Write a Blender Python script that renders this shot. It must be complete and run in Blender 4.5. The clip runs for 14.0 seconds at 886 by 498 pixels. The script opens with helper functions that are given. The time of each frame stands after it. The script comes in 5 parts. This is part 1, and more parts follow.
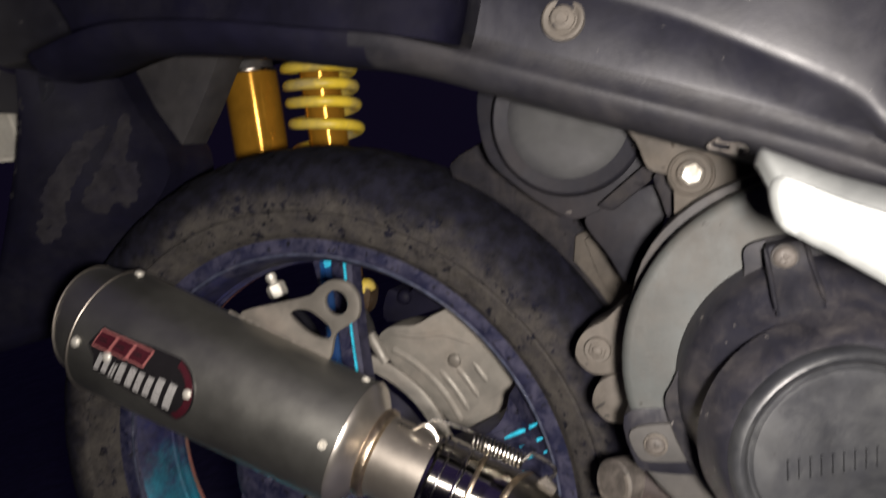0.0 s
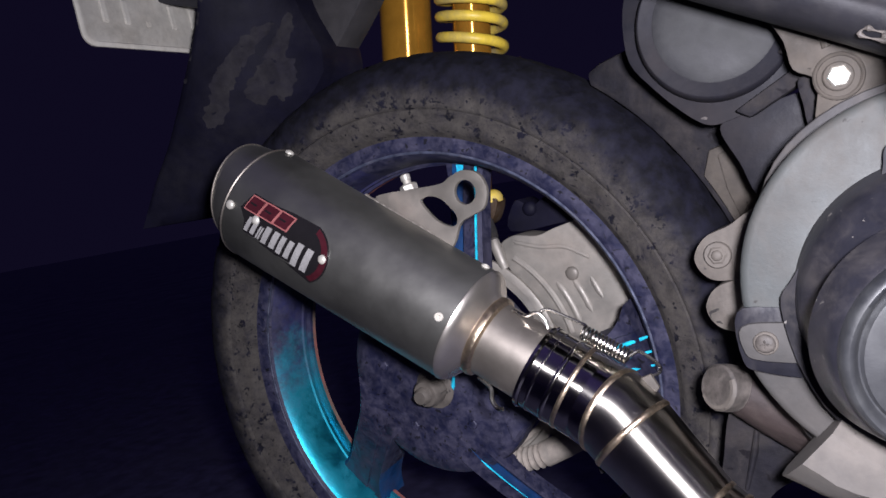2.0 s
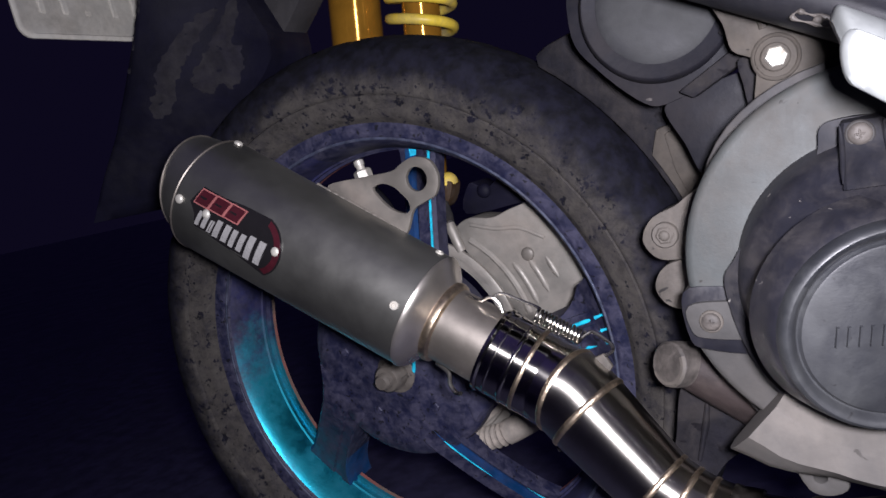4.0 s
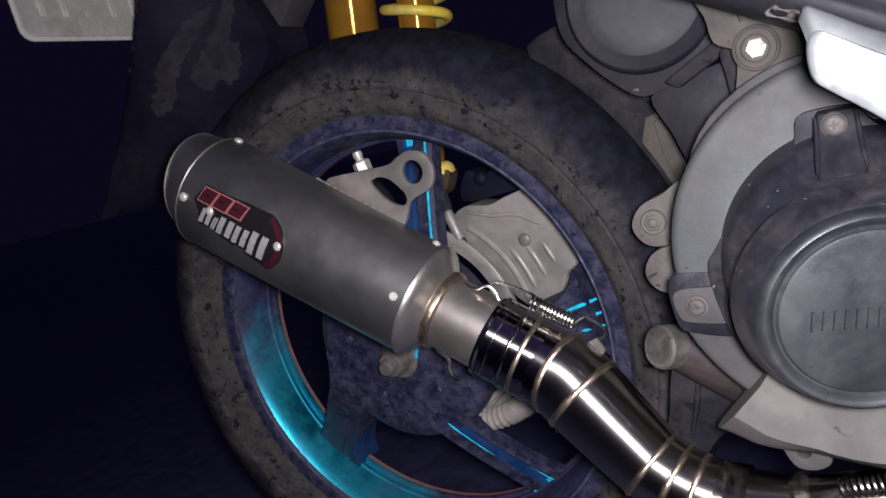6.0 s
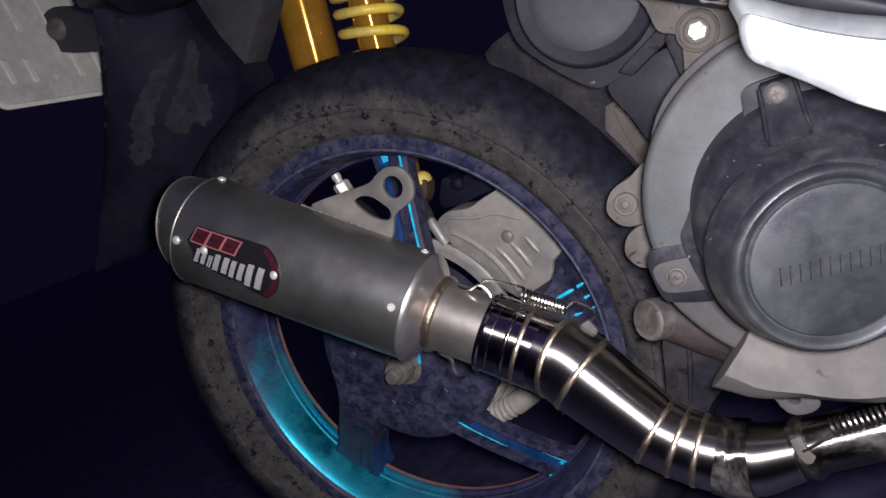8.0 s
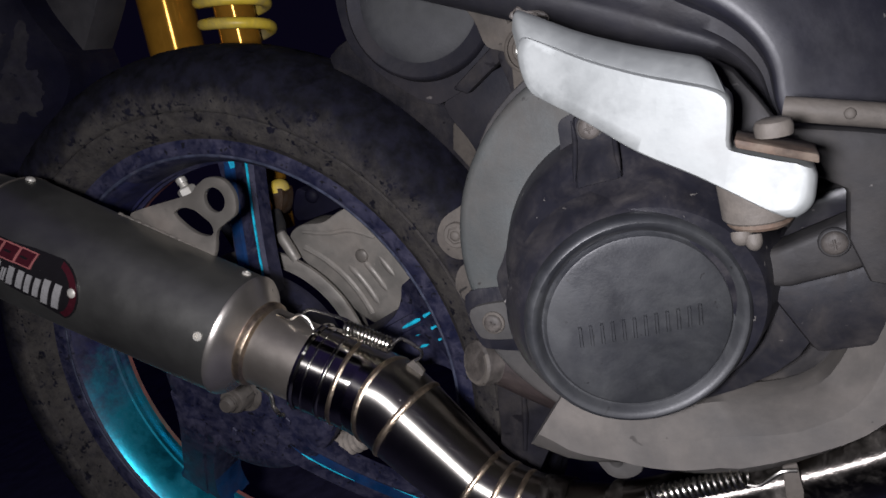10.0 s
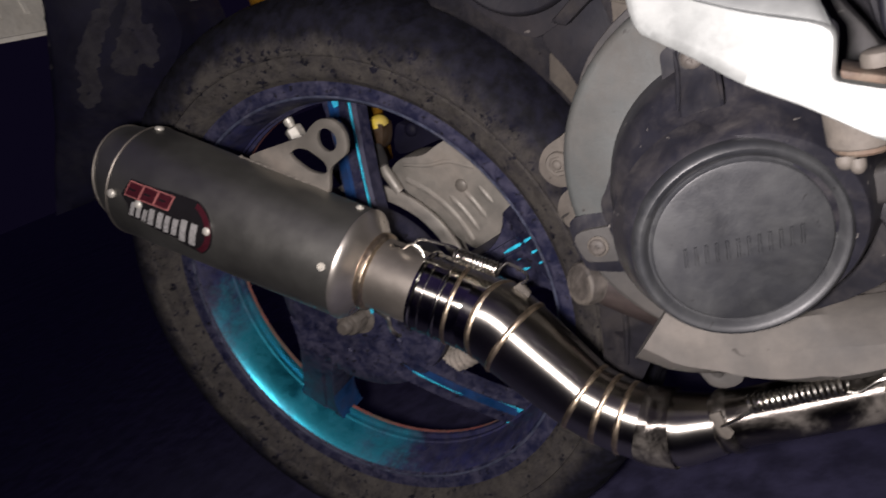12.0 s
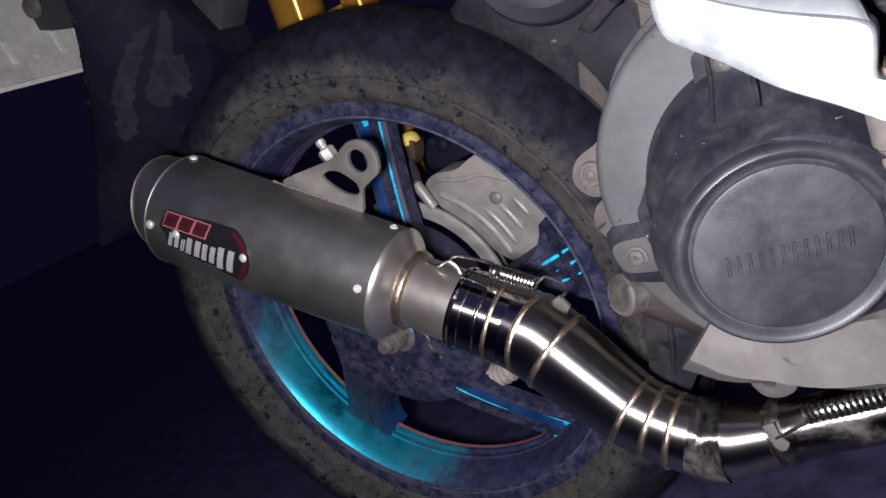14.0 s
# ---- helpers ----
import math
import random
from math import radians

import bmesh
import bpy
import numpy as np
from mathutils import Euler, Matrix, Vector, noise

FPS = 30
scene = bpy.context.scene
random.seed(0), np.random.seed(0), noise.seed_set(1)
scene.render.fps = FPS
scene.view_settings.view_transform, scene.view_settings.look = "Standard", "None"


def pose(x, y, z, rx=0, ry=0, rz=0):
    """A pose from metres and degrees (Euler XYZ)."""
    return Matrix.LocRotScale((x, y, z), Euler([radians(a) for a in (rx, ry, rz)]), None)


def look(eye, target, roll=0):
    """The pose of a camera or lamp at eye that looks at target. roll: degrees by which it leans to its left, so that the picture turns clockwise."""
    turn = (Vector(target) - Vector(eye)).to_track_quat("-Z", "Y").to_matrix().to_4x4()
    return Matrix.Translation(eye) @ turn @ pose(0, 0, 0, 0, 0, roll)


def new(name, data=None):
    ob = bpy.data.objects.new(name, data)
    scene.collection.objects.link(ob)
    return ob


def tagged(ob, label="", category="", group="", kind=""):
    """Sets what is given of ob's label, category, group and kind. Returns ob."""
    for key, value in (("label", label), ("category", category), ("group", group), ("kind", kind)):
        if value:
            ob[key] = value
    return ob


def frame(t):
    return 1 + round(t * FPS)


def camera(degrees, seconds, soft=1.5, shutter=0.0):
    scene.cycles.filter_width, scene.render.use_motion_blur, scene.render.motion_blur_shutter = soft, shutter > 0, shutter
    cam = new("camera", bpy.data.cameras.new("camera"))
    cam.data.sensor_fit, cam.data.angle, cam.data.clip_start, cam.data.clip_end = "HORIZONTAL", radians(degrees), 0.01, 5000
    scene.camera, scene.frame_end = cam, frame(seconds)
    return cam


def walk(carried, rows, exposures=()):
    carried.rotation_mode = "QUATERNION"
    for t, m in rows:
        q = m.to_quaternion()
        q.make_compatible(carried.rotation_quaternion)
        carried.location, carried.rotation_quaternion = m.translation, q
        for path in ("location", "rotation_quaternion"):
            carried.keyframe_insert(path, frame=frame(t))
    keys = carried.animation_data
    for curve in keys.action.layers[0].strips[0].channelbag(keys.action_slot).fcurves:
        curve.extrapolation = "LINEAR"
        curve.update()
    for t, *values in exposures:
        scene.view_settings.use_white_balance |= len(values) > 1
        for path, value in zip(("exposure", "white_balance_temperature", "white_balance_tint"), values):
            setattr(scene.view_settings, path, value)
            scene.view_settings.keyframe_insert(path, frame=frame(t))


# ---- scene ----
cam = camera(61.0, 14.0, shutter=0.5)
PATH = [
    (0, (0.336, -0.479, 0.436), (-0.444, 1.356, 0.288), -15.4),
    (0.5, (0.331, -0.492, 0.405), (-0.554, 1.289, 0.198), -12.5),
    (1, (0.331, -0.499, 0.397), (-0.689, 1.213, 0.234), -11.4),
    (1.5, (0.336, -0.506, 0.396), (-0.77, 1.151, 0.23), -10.1),
    (2, (0.338, -0.503, 0.393), (-0.748, 1.169, 0.236), -10.1),
    (2.5, (0.335, -0.505, 0.391), (-0.738, 1.173, 0.214), -10.2),
    (3, (0.336, -0.498, 0.392), (-0.713, 1.194, 0.206), -10.6),
    (5.5, (0.36, -0.5, 0.409), (-0.648, 1.197, 0.084), -13.2),
    (6, (0.36, -0.505, 0.408), (-0.683, 1.176, 0.112), -13.6),
    (6.5, (0.365, -0.491, 0.412), (-0.629, 1.228, 0.174), -16.2),
    (7, (0.369, -0.497, 0.412), (-0.615, 1.217, 0.104), -20.3),
    (7.5, (0.363, -0.512, 0.419), (-0.604, 1.212, 0.113), -20.3),
    (8, (0.369, -0.525, 0.413), (-0.634, 1.179, 0.117), -21.2),
    (8.5, (0.381, -0.499, 0.407), (-0.584, 1.228, 0.108), -19.3),
    (9, (0.399, -0.465, 0.403), (-0.469, 1.291, 0.0), -18.0),
    (9.2, (0.405, -0.452, 0.395), (-0.459, 1.313, 0.027), -16.4),
    (11.5, (0.416, -0.449, 0.42), (-0.543, 1.268, 0.055), -22.8),
    (11.6, (0.414, -0.455, 0.421), (-0.547, 1.256, 0.035), -22.7),
    (12, (0.415, -0.477, 0.413), (-0.692, 1.12, -0.06), -21.8),
    (12.5, (0.42, -0.479, 0.419), (-0.8, 1.049, 0.001), -24.9),
    (13, (0.418, -0.483, 0.42), (-0.828, 1.032, 0.033), -25.2),
    (13.5, (0.412, -0.48, 0.412), (-0.781, 1.077, 0.02), -24.0),
    (14, (0.416, -0.469, 0.415), (-0.774, 1.085, 0.005), -25.1),
]
walk(cam, [(t, look(eye, target, roll)) for t, eye, target, roll in PATH],
     exposures=[(0.0, 0.43, 7350, 14), (0.5, 0.50, 6600, 16), (1.0, 0.60, 6250, 19), (1.5, 0.80, 6250, 20), (3.0, 0.70, 6250, 20), (5.5, 0.36, 6250, 20), (8.0, 0.42, 6250, 20), (8.5, 0.40, 6250, 17), (9.0, 0.08, 6300, 13), (11.5, -0.43, 6400, 23), (12.0, 0.16, 7000, 19), (12.5, 0.52, 6200, 22), (14.0, 0.58, 6200, 20)])

# ---- light: night, a phone torch held beside the lens ----
world = bpy.data.worlds.new("night")
scene.world = world
world.use_nodes = True
sky = world.node_tree.nodes["Background"]
sky.inputs[0].default_value = (0.13, 0.10, 0.36, 1)
# night sky: faint at the horizon, raised overhead as added fill light
sky_co = world.node_tree.nodes.new("ShaderNodeTexCoord")
sky_up = world.node_tree.nodes.new("ShaderNodeSeparateXYZ")
sky_glow = world.node_tree.nodes.new("ShaderNodeMapRange")
world.node_tree.links.new(sky_co.outputs["Generated"], sky_up.inputs[0])
world.node_tree.links.new(sky_up.outputs["Z"], sky_glow.inputs[0])
for i, v in enumerate((0.30, 0.95, 0.019, 0.15)):
    sky_glow.inputs[i + 1].default_value = v
world.node_tree.links.new(sky_glow.outputs[0], sky.inputs[1])
torch_data = bpy.data.lights.new("torch", "SPOT")
torch_data.energy, torch_data.shadow_soft_size, torch_data.color = 14.4, 0.018, (0.97, 0.98, 1.0)
torch_data.spot_size, torch_data.spot_blend = radians(124), 1.0
torch = new("torch", torch_data)
torch.matrix_world = look((0.381, -0.500, 0.412), (0.17, -0.10, 0.30))


# ---- materials ----
def surface(name, base, rough=0.5, metal=0.0, grain=0.25, grain_scale=60.0, dust=None, dust_amount=0.0, dust_scale=18.0,
            dust_sharp=0.15, specks=None, speck_scale=90.0, speck_amount=0.0, bump=0.15, bump_scale=250.0, coat=0.0, scratch=0.0, spec=0.5):
    """A worn surface: base colour with grain at two scales, a patchy layer of dust, dark or light specks and fine relief."""
    m = bpy.data.materials.new(name)
    m.use_nodes = True
    nt = m.node_tree
    b = nt.nodes["Principled BSDF"]
    co = nt.nodes.new("ShaderNodeTexCoord").outputs["Object"]

    def noise_of(scale, detail=6.0, rough_=0.6, distort=0.0):
        n = nt.nodes.new("ShaderNodeTexNoise")
        nt.links.new(co, n.inputs["Vector"])
        n.inputs["Scale"].default_value, n.inputs["Detail"].default_value = scale, detail
        n.inputs["Roughness"].default_value, n.inputs["Distortion"].default_value = rough_, distort
        return n.outputs[0]

    def ramp(src, lo, hi, a=0.0, z=1.0):
        r = nt.nodes.new("ShaderNodeMapRange")
        r.interpolation_type = "SMOOTHSTEP"
        nt.links.new(src, r.inputs[0])
        for i, v in enumerate((lo, hi, a, z)):
            r.inputs[i + 1].default_value = v
        return r.outputs[0]

    def mix(fac, a, z):
        x = nt.nodes.new("ShaderNodeMix")
        x.data_type = "RGBA"
        nt.links.new(fac, x.inputs["Factor"])
        for sock, v in ((x.inputs["A"], a), (x.inputs["B"], z)):
            if isinstance(v, tuple):
                sock.default_value = (*v, 1)
            else:
                nt.links.new(v, sock)
        return x.outputs["Result"]

    lo, hi = tuple(c * (1 - grain) for c in base), tuple(min(1, c * (1 + grain)) for c in base)
    col = mix(ramp(noise_of(grain_scale, 8), 0.3, 0.7), lo, hi)
    rough_out = ramp(noise_of(grain_scale * 0.4, 5), 0.25, 0.75, max(0.03, rough * 0.8), min(1, rough * 1.2))
    metal_out = None
    if dust:
        mask = ramp(noise_of(dust_scale, 10, 0.68, 0.4), 0.62 - dust_amount * 0.5 - dust_sharp, 0.62 - dust_amount * 0.5 + dust_sharp)
        tint = mix(ramp(noise_of(dust_scale * 4, 6), 0.3, 0.7), tuple(c * 0.72 for c in dust), dust)
        col = mix(mask, col, tint)
        rr = nt.nodes.new("ShaderNodeMix")
        nt.links.new(mask, rr.inputs["Factor"])
        nt.links.new(rough_out, rr.inputs["A"])
        rr.inputs["B"].default_value = 0.85
        rough_out = rr.outputs[0]
        metal_out = ramp(mask, 0.0, 1.0, metal, 0.0)
    if specks:
        sm = ramp(noise_of(speck_scale, 3, 0.5, 0.6), 0.72 - speck_amount * 0.3, 0.76 - speck_amount * 0.3)
        col = mix(sm, col, specks)
    nt.links.new(col, b.inputs["Base Color"])
    nt.links.new(rough_out, b.inputs["Roughness"])
    if metal_out:
        nt.links.new(metal_out, b.inputs["Metallic"])
    else:
        b.inputs["Metallic"].default_value = metal
    b.inputs["Coat Weight"].default_value = coat
    b.inputs["Specular IOR Level"].default_value = spec
    if bump:
        bp = nt.nodes.new("ShaderNodeBump")
        bp.inputs["Strength"].default_value, bp.inputs["Distance"].default_value = bump, 0.0005
        nt.links.new(noise_of(bump_scale, 6), bp.inputs["Height"])
        if scratch:
            s = nt.nodes.new("ShaderNodeBump")
            s.inputs["Strength"].default_value, s.inputs["Distance"].default_value = scratch, 0.0006
            nt.links.new(noise_of(38.0, 4), s.inputs["Height"])
            nt.links.new(bp.outputs[0], s.inputs["Normal"])
            nt.links.new(s.outputs[0], b.inputs["Normal"])
        else:
            nt.links.new(bp.outputs[0], b.inputs["Normal"])
    return m


MUD = (0.16, 0.13, 0.10)
M = {
    "satin": surface("satin_titanium", (0.25, 0.247, 0.226), 0.44, 0.94, 0.06, 40, bump=0.05, bump_scale=900),
    "neck": surface("raw_titanium_neck", (0.365, 0.328, 0.285), 0.42, 0.9, 0.12, 50, bump=0.06, bump_scale=900),
    "shoulder": surface("polished_titanium_shoulder", (0.66, 0.61, 0.55), 0.29, 0.95, 0.08, 50, bump=0.05, bump_scale=900),
    "chrome": surface("polished_steel", (0.60, 0.57, 0.51), 0.125, 1.0, 0.10, 60, bump=0.04, bump_scale=500, scratch=0.12),
    "dull_chrome": surface("heat_dulled_steel", (0.22, 0.20, 0.18), 0.26, 1.0, 0.2, 60, dust=(0.10, 0.09, 0.08), dust_amount=-0.06, dust_scale=26, dust_sharp=0.22, bump=0.25, bump_scale=300, scratch=0.6),
    "weld": surface("straw_coloured_weld", (0.56, 0.45, 0.33), 0.36, 1.0, 0.2, 300, bump=0.5, bump_scale=700),
    "wire": surface("bright_spring_wire", (0.46, 0.44, 0.40), 0.27, 1.0, 0.1, 200, bump=0.0),
    "gold": surface("gold_anodised_alloy", (0.50, 0.24, 0.030), 0.17, 0.62, 0.12, 60, bump=0.05, bump_scale=900),
    "gold_brown": surface("grimy_gold_alloy", (0.050, 0.027, 0.012), 0.55, 0.3, 0.2, 60, dust=(0.07, 0.05, 0.035), dust_amount=0.1, dust_scale=60, bump=0.2),
    "yellow": surface("yellow_spring_paint", (0.72, 0.52, 0.05), 0.42, 0.0, 0.10, 120, dust=(0.30, 0.24, 0.12), dust_amount=0.12, bump=0.1),
    "navy": surface("dusty_navy_wheel_paint", (0.008, 0.010, 0.034), 0.5, 0.2, 0.2, 80, dust=(0.052, 0.049, 0.085), dust_amount=0.17, dust_scale=105, dust_sharp=0.24, specks=(0.004, 0.004, 0.010), speck_scale=230, speck_amount=0.3, bump=0.6),
    "cyan": surface("deep_blue_metallic_paint", (0.005, 0.065, 0.20), 0.38, 0.5, 0.25, 70, dust=(0.020, 0.024, 0.070), dust_amount=0.16, dust_scale=34, dust_sharp=0.3, bump=0.2),
    # cyan of the wheel paint, brightened to stand for its glints
    "cyan_clean": surface("cyan_glint_paint", (0.01, 0.56, 0.78), 0.35, 0.1, 0.25, 120, dust=(0.01, 0.16, 0.32), dust_amount=0.0, dust_scale=70, dust_sharp=0.15, bump=0.15),
    "red_tape": surface("faded_red_rim_tape", (0.25, 0.075, 0.065), 0.6, 0.0, 0.25, 120, dust=MUD, dust_amount=0.2),
    "black_paint": surface("black_engine_paint", (0.013, 0.013, 0.018), 0.33, 0.0, 0.2, 80, dust=(0.050, 0.044, 0.042), dust_amount=-0.10, dust_scale=62, dust_sharp=0.30, specks=(0.13, 0.12, 0.11), speck_scale=210, speck_amount=0.05, bump=0.25),
    "flap": surface("grey_black_duct_plastic", (0.010, 0.010, 0.014), 0.55, 0.0, 0.2, 60, dust=(0.030, 0.026, 0.027), dust_amount=-0.02, dust_scale=22, dust_sharp=0.3, specks=(0.10, 0.09, 0.085), speck_scale=120, speck_amount=0.04, bump=0.3, spec=0.15),
    "can_disc": surface("matt_grey_canister_plastic", (0.014, 0.014, 0.018), 0.5, 0.0, 0.15, 40, dust=(0.046, 0.047, 0.046), dust_amount=0.10, dust_scale=20, dust_sharp=0.3, bump=0.15, bump_scale=900, spec=0.35),
    "rim_edge": surface("worn_rim_edge_glint", (0.07, 0.08, 0.125), 0.32, 0.4, 0.35, 120, dust=(0.06, 0.06, 0.085), dust_amount=0.06, dust_scale=60, bump=0.3),
    "pin": surface("rust_brown_steel", (0.030, 0.022, 0.021), 0.65, 0.1, 0.25, 60, dust=(0.060, 0.046, 0.041), dust_amount=0.02, dust_scale=50, bump=0.7, spec=0.3),
    "pin_worn": surface("worn_dusty_end", (0.062, 0.054, 0.048), 0.6, 0.1, 0.4, 110, dust=(0.115, 0.100, 0.088), dust_amount=0.1, dust_scale=70, bump=1.0),
    "boss_paint": surface("dusty_black_casting_paint", (0.012, 0.012, 0.016), 0.5, 0.0, 0.2, 80, dust=(0.056, 0.049, 0.045), dust_amount=-0.06, dust_scale=58, dust_sharp=0.28, specks=(0.15, 0.14, 0.13), speck_scale=210, speck_amount=0.06, bump=0.25, spec=0.22),
    "brk_grey": surface("grimy_grey_bracket", (0.026, 0.025, 0.026), 0.6, 0.1, 0.25, 60, dust=(0.050, 0.045, 0.041), dust_amount=0.1, dust_scale=34, dust_sharp=0.25, specks=(0.16, 0.15, 0.14), speck_scale=150, speck_amount=0.03, bump=0.5, spec=0.3),
    "web": surface("tan_dusty_alloy", (0.056, 0.050, 0.044), 0.65, 0.0, 0.3, 60, dust=(0.100, 0.085, 0.070), dust_amount=0.12, dust_scale=34, dust_sharp=0.3, specks=(0.025, 0.022, 0.02), speck_scale=130, speck_amount=0.1, bump=0.8, spec=0.2),
    "cover_disc": surface("scuffed_black_cover", (0.014, 0.0148, 0.018), 0.44, 0.0, 0.2, 60, dust=(0.046, 0.048, 0.048), dust_amount=0.0, dust_scale=26, dust_sharp=0.32, specks=(0.008, 0.008, 0.009), speck_scale=260, speck_amount=0.12, bump=0.14, bump_scale=900, spec=0.7),
    "case_grey": surface("grey_painted_casting", (0.052, 0.060, 0.060), 0.5, 0.1, 0.18, 30, dust=(0.080, 0.072, 0.063), dust_amount=0.06, dust_scale=20, dust_sharp=0.3, specks=(0.03, 0.028, 0.026), speck_scale=180, speck_amount=0.08, bump=0.3, bump_scale=500),
    "tan": surface("dust_caked_alloy", (0.075, 0.066, 0.057), 0.6, 0.1, 0.3, 60, dust=(0.122, 0.105, 0.088), dust_amount=0.16, dust_scale=40, dust_sharp=0.25, specks=(0.02, 0.018, 0.017), speck_scale=150, speck_amount=0.12, bump=0.8),
    "dusty_casting": surface("dusty_grey_casting", (0.050, 0.049, 0.048), 0.6, 0.0, 0.2, 50, dust=(0.085, 0.077, 0.070), dust_amount=0.15, dust_scale=22, dust_sharp=0.35, specks=(0.03, 0.028, 0.026), speck_scale=130, speck_amount=0.06, bump=0.4, spec=0.3),
    "shroud": surface("dusty_grey_plastic", (0.062, 0.060, 0.058), 0.6, 0.0, 0.15, 50, dust=(0.160, 0.142, 0.124), dust_amount=0.26, dust_scale=16, dust_sharp=0.35, specks=(0.05, 0.045, 0.04), speck_scale=120, speck_amount=0.06, bump=0.3),
    "brown": surface("brown_dusty_steel", (0.009, 0.0085, 0.012), 0.7, 0.0, 0.3, 90, dust=(0.038, 0.033, 0.031), dust_amount=0.05, dust_scale=42, dust_sharp=0.22, specks=(0.006, 0.005, 0.007), speck_scale=110, speck_amount=0.25, bump=0.9, spec=0.2),
    "dark_case": surface("grimy_dark_casting", (0.030, 0.028, 0.029), 0.6, 0.1, 0.25, 60, dust=(0.062, 0.054, 0.047), dust_amount=0.2, dust_scale=30, bump=0.35),
    "peg": surface("bare_cast_aluminium", (0.40, 0.42, 0.41), 0.40, 0.8, 0.10, 22, dust=(0.20, 0.20, 0.19), dust_amount=0.02, dust_scale=16, dust_sharp=0.35, bump=0.06, bump_scale=500),
    "rust": surface("rusty_steel", (0.070, 0.045, 0.031), 0.75, 0.1, 0.5, 130, dust=(0.12, 0.092, 0.068), dust_amount=0.15, dust_scale=110, bump=0.8),
    "pale_steel": surface("zinc_plated_steel", (0.58, 0.56, 0.50), 0.4, 0.45, 0.12, 120, dust=(0.36, 0.32, 0.26), dust_amount=0.06, dust_scale=90, bump=0.2),
    "panel": surface("black_body_plastic", (0.011, 0.011, 0.017), 0.44, 0.0, 0.2, 60, dust=(0.042, 0.041, 0.047), dust_amount=-0.06, dust_scale=14, dust_sharp=0.3, specks=(0.10, 0.095, 0.09), speck_scale=140, speck_amount=0.03, bump=0.12),
    "lip": surface("grained_black_plastic_lip", (0.010, 0.010, 0.014), 0.55, 0.0, 0.25, 60, dust=(0.034, 0.031, 0.032), dust_amount=0.02, dust_scale=26, dust_sharp=0.3, bump=0.3, bump_scale=500, spec=0.35),
    "fender": surface("black_mudguard_plastic", (0.0045, 0.0042, 0.0115), 0.62, 0.0, 0.25, 40, dust=(0.016, 0.015, 0.021), dust_amount=-0.05, dust_scale=14, dust_sharp=0.2, bump=0.3, spec=0.15),
    "dried_mud": surface("dried_mud_film", (0.014, 0.013, 0.019), 0.85, 0.0, 0.35, 70, dust=(0.032, 0.030, 0.033), dust_amount=0.2, dust_scale=40, dust_sharp=0.25, specks=(0.008, 0.008, 0.014), speck_scale=95, speck_amount=0.18, bump=0.5, spec=0.1),
    "grey_liner": surface("dusty_grey_liner", (0.014, 0.013, 0.016), 0.75, 0.0, 0.25, 60, dust=(0.036, 0.033, 0.034), dust_amount=0.2, dust_scale=24, dust_sharp=0.25, bump=0.5),
    "plate": surface("bare_plate_aluminium", (0.58, 0.56, 0.50), 0.5, 0.2, 0.1, 60, dust=(0.46, 0.43, 0.37), dust_amount=0.15, dust_scale=30, bump=0.15),
    "shield": surface("cast_silver_alloy", (0.30, 0.285, 0.255), 0.38, 0.6, 0.14, 60, dust=(0.23, 0.20, 0.168), dust_amount=0.16, dust_scale=26, dust_sharp=0.3, bump=0.12),
    "rubber": surface("black_rubber", (0.022, 0.022, 0.024), 0.65, 0.0, 0.2, 60, dust=MUD, dust_amount=0.1, bump=0.25),
    "boot": surface("dusty_rubber_boot", (0.20, 0.18, 0.155), 0.8, 0.0, 0.2, 90, dust=(0.30, 0.26, 0.22), dust_amount=0.25, dust_scale=60, bump=0.3),
    "gap": surface("matt_black_void", (0.006, 0.006, 0.009), 0.8, 0.0, 0.2, 60, bump=0.1, spec=0.1),
    "hanger": surface("brushed_hanger_steel", (0.165, 0.153, 0.134), 0.45, 0.45, 0.08, 60, dust=(0.18, 0.155, 0.13), dust_amount=0.1, bump=0.08),
    "badge_black": surface("gloss_black_badge", (0.010, 0.009, 0.010), 0.25, 0.0, 0.1, 60, bump=0.0),
    "badge_red": surface("dark_red_badge_print", (0.050, 0.008, 0.013), 0.35, 0.2, 0.15, 200, bump=0.0),
    "badge_pink": surface("pale_red_badge_edge", (0.34, 0.115, 0.11), 0.35, 0.2, 0.1, 200, bump=0.0),
    "badge_silver": surface("silver_badge_print", (0.42, 0.41, 0.40), 0.3, 0.4, 0.1, 200, bump=0.0),
    "asphalt": surface("wet_night_asphalt", (0.034, 0.032, 0.064), 0.6, 0.0, 0.4, 30, dust=(0.037, 0.036, 0.070), dust_amount=0.1, dust_scale=4, bump=0.7, bump_scale=160, spec=0.3),
}


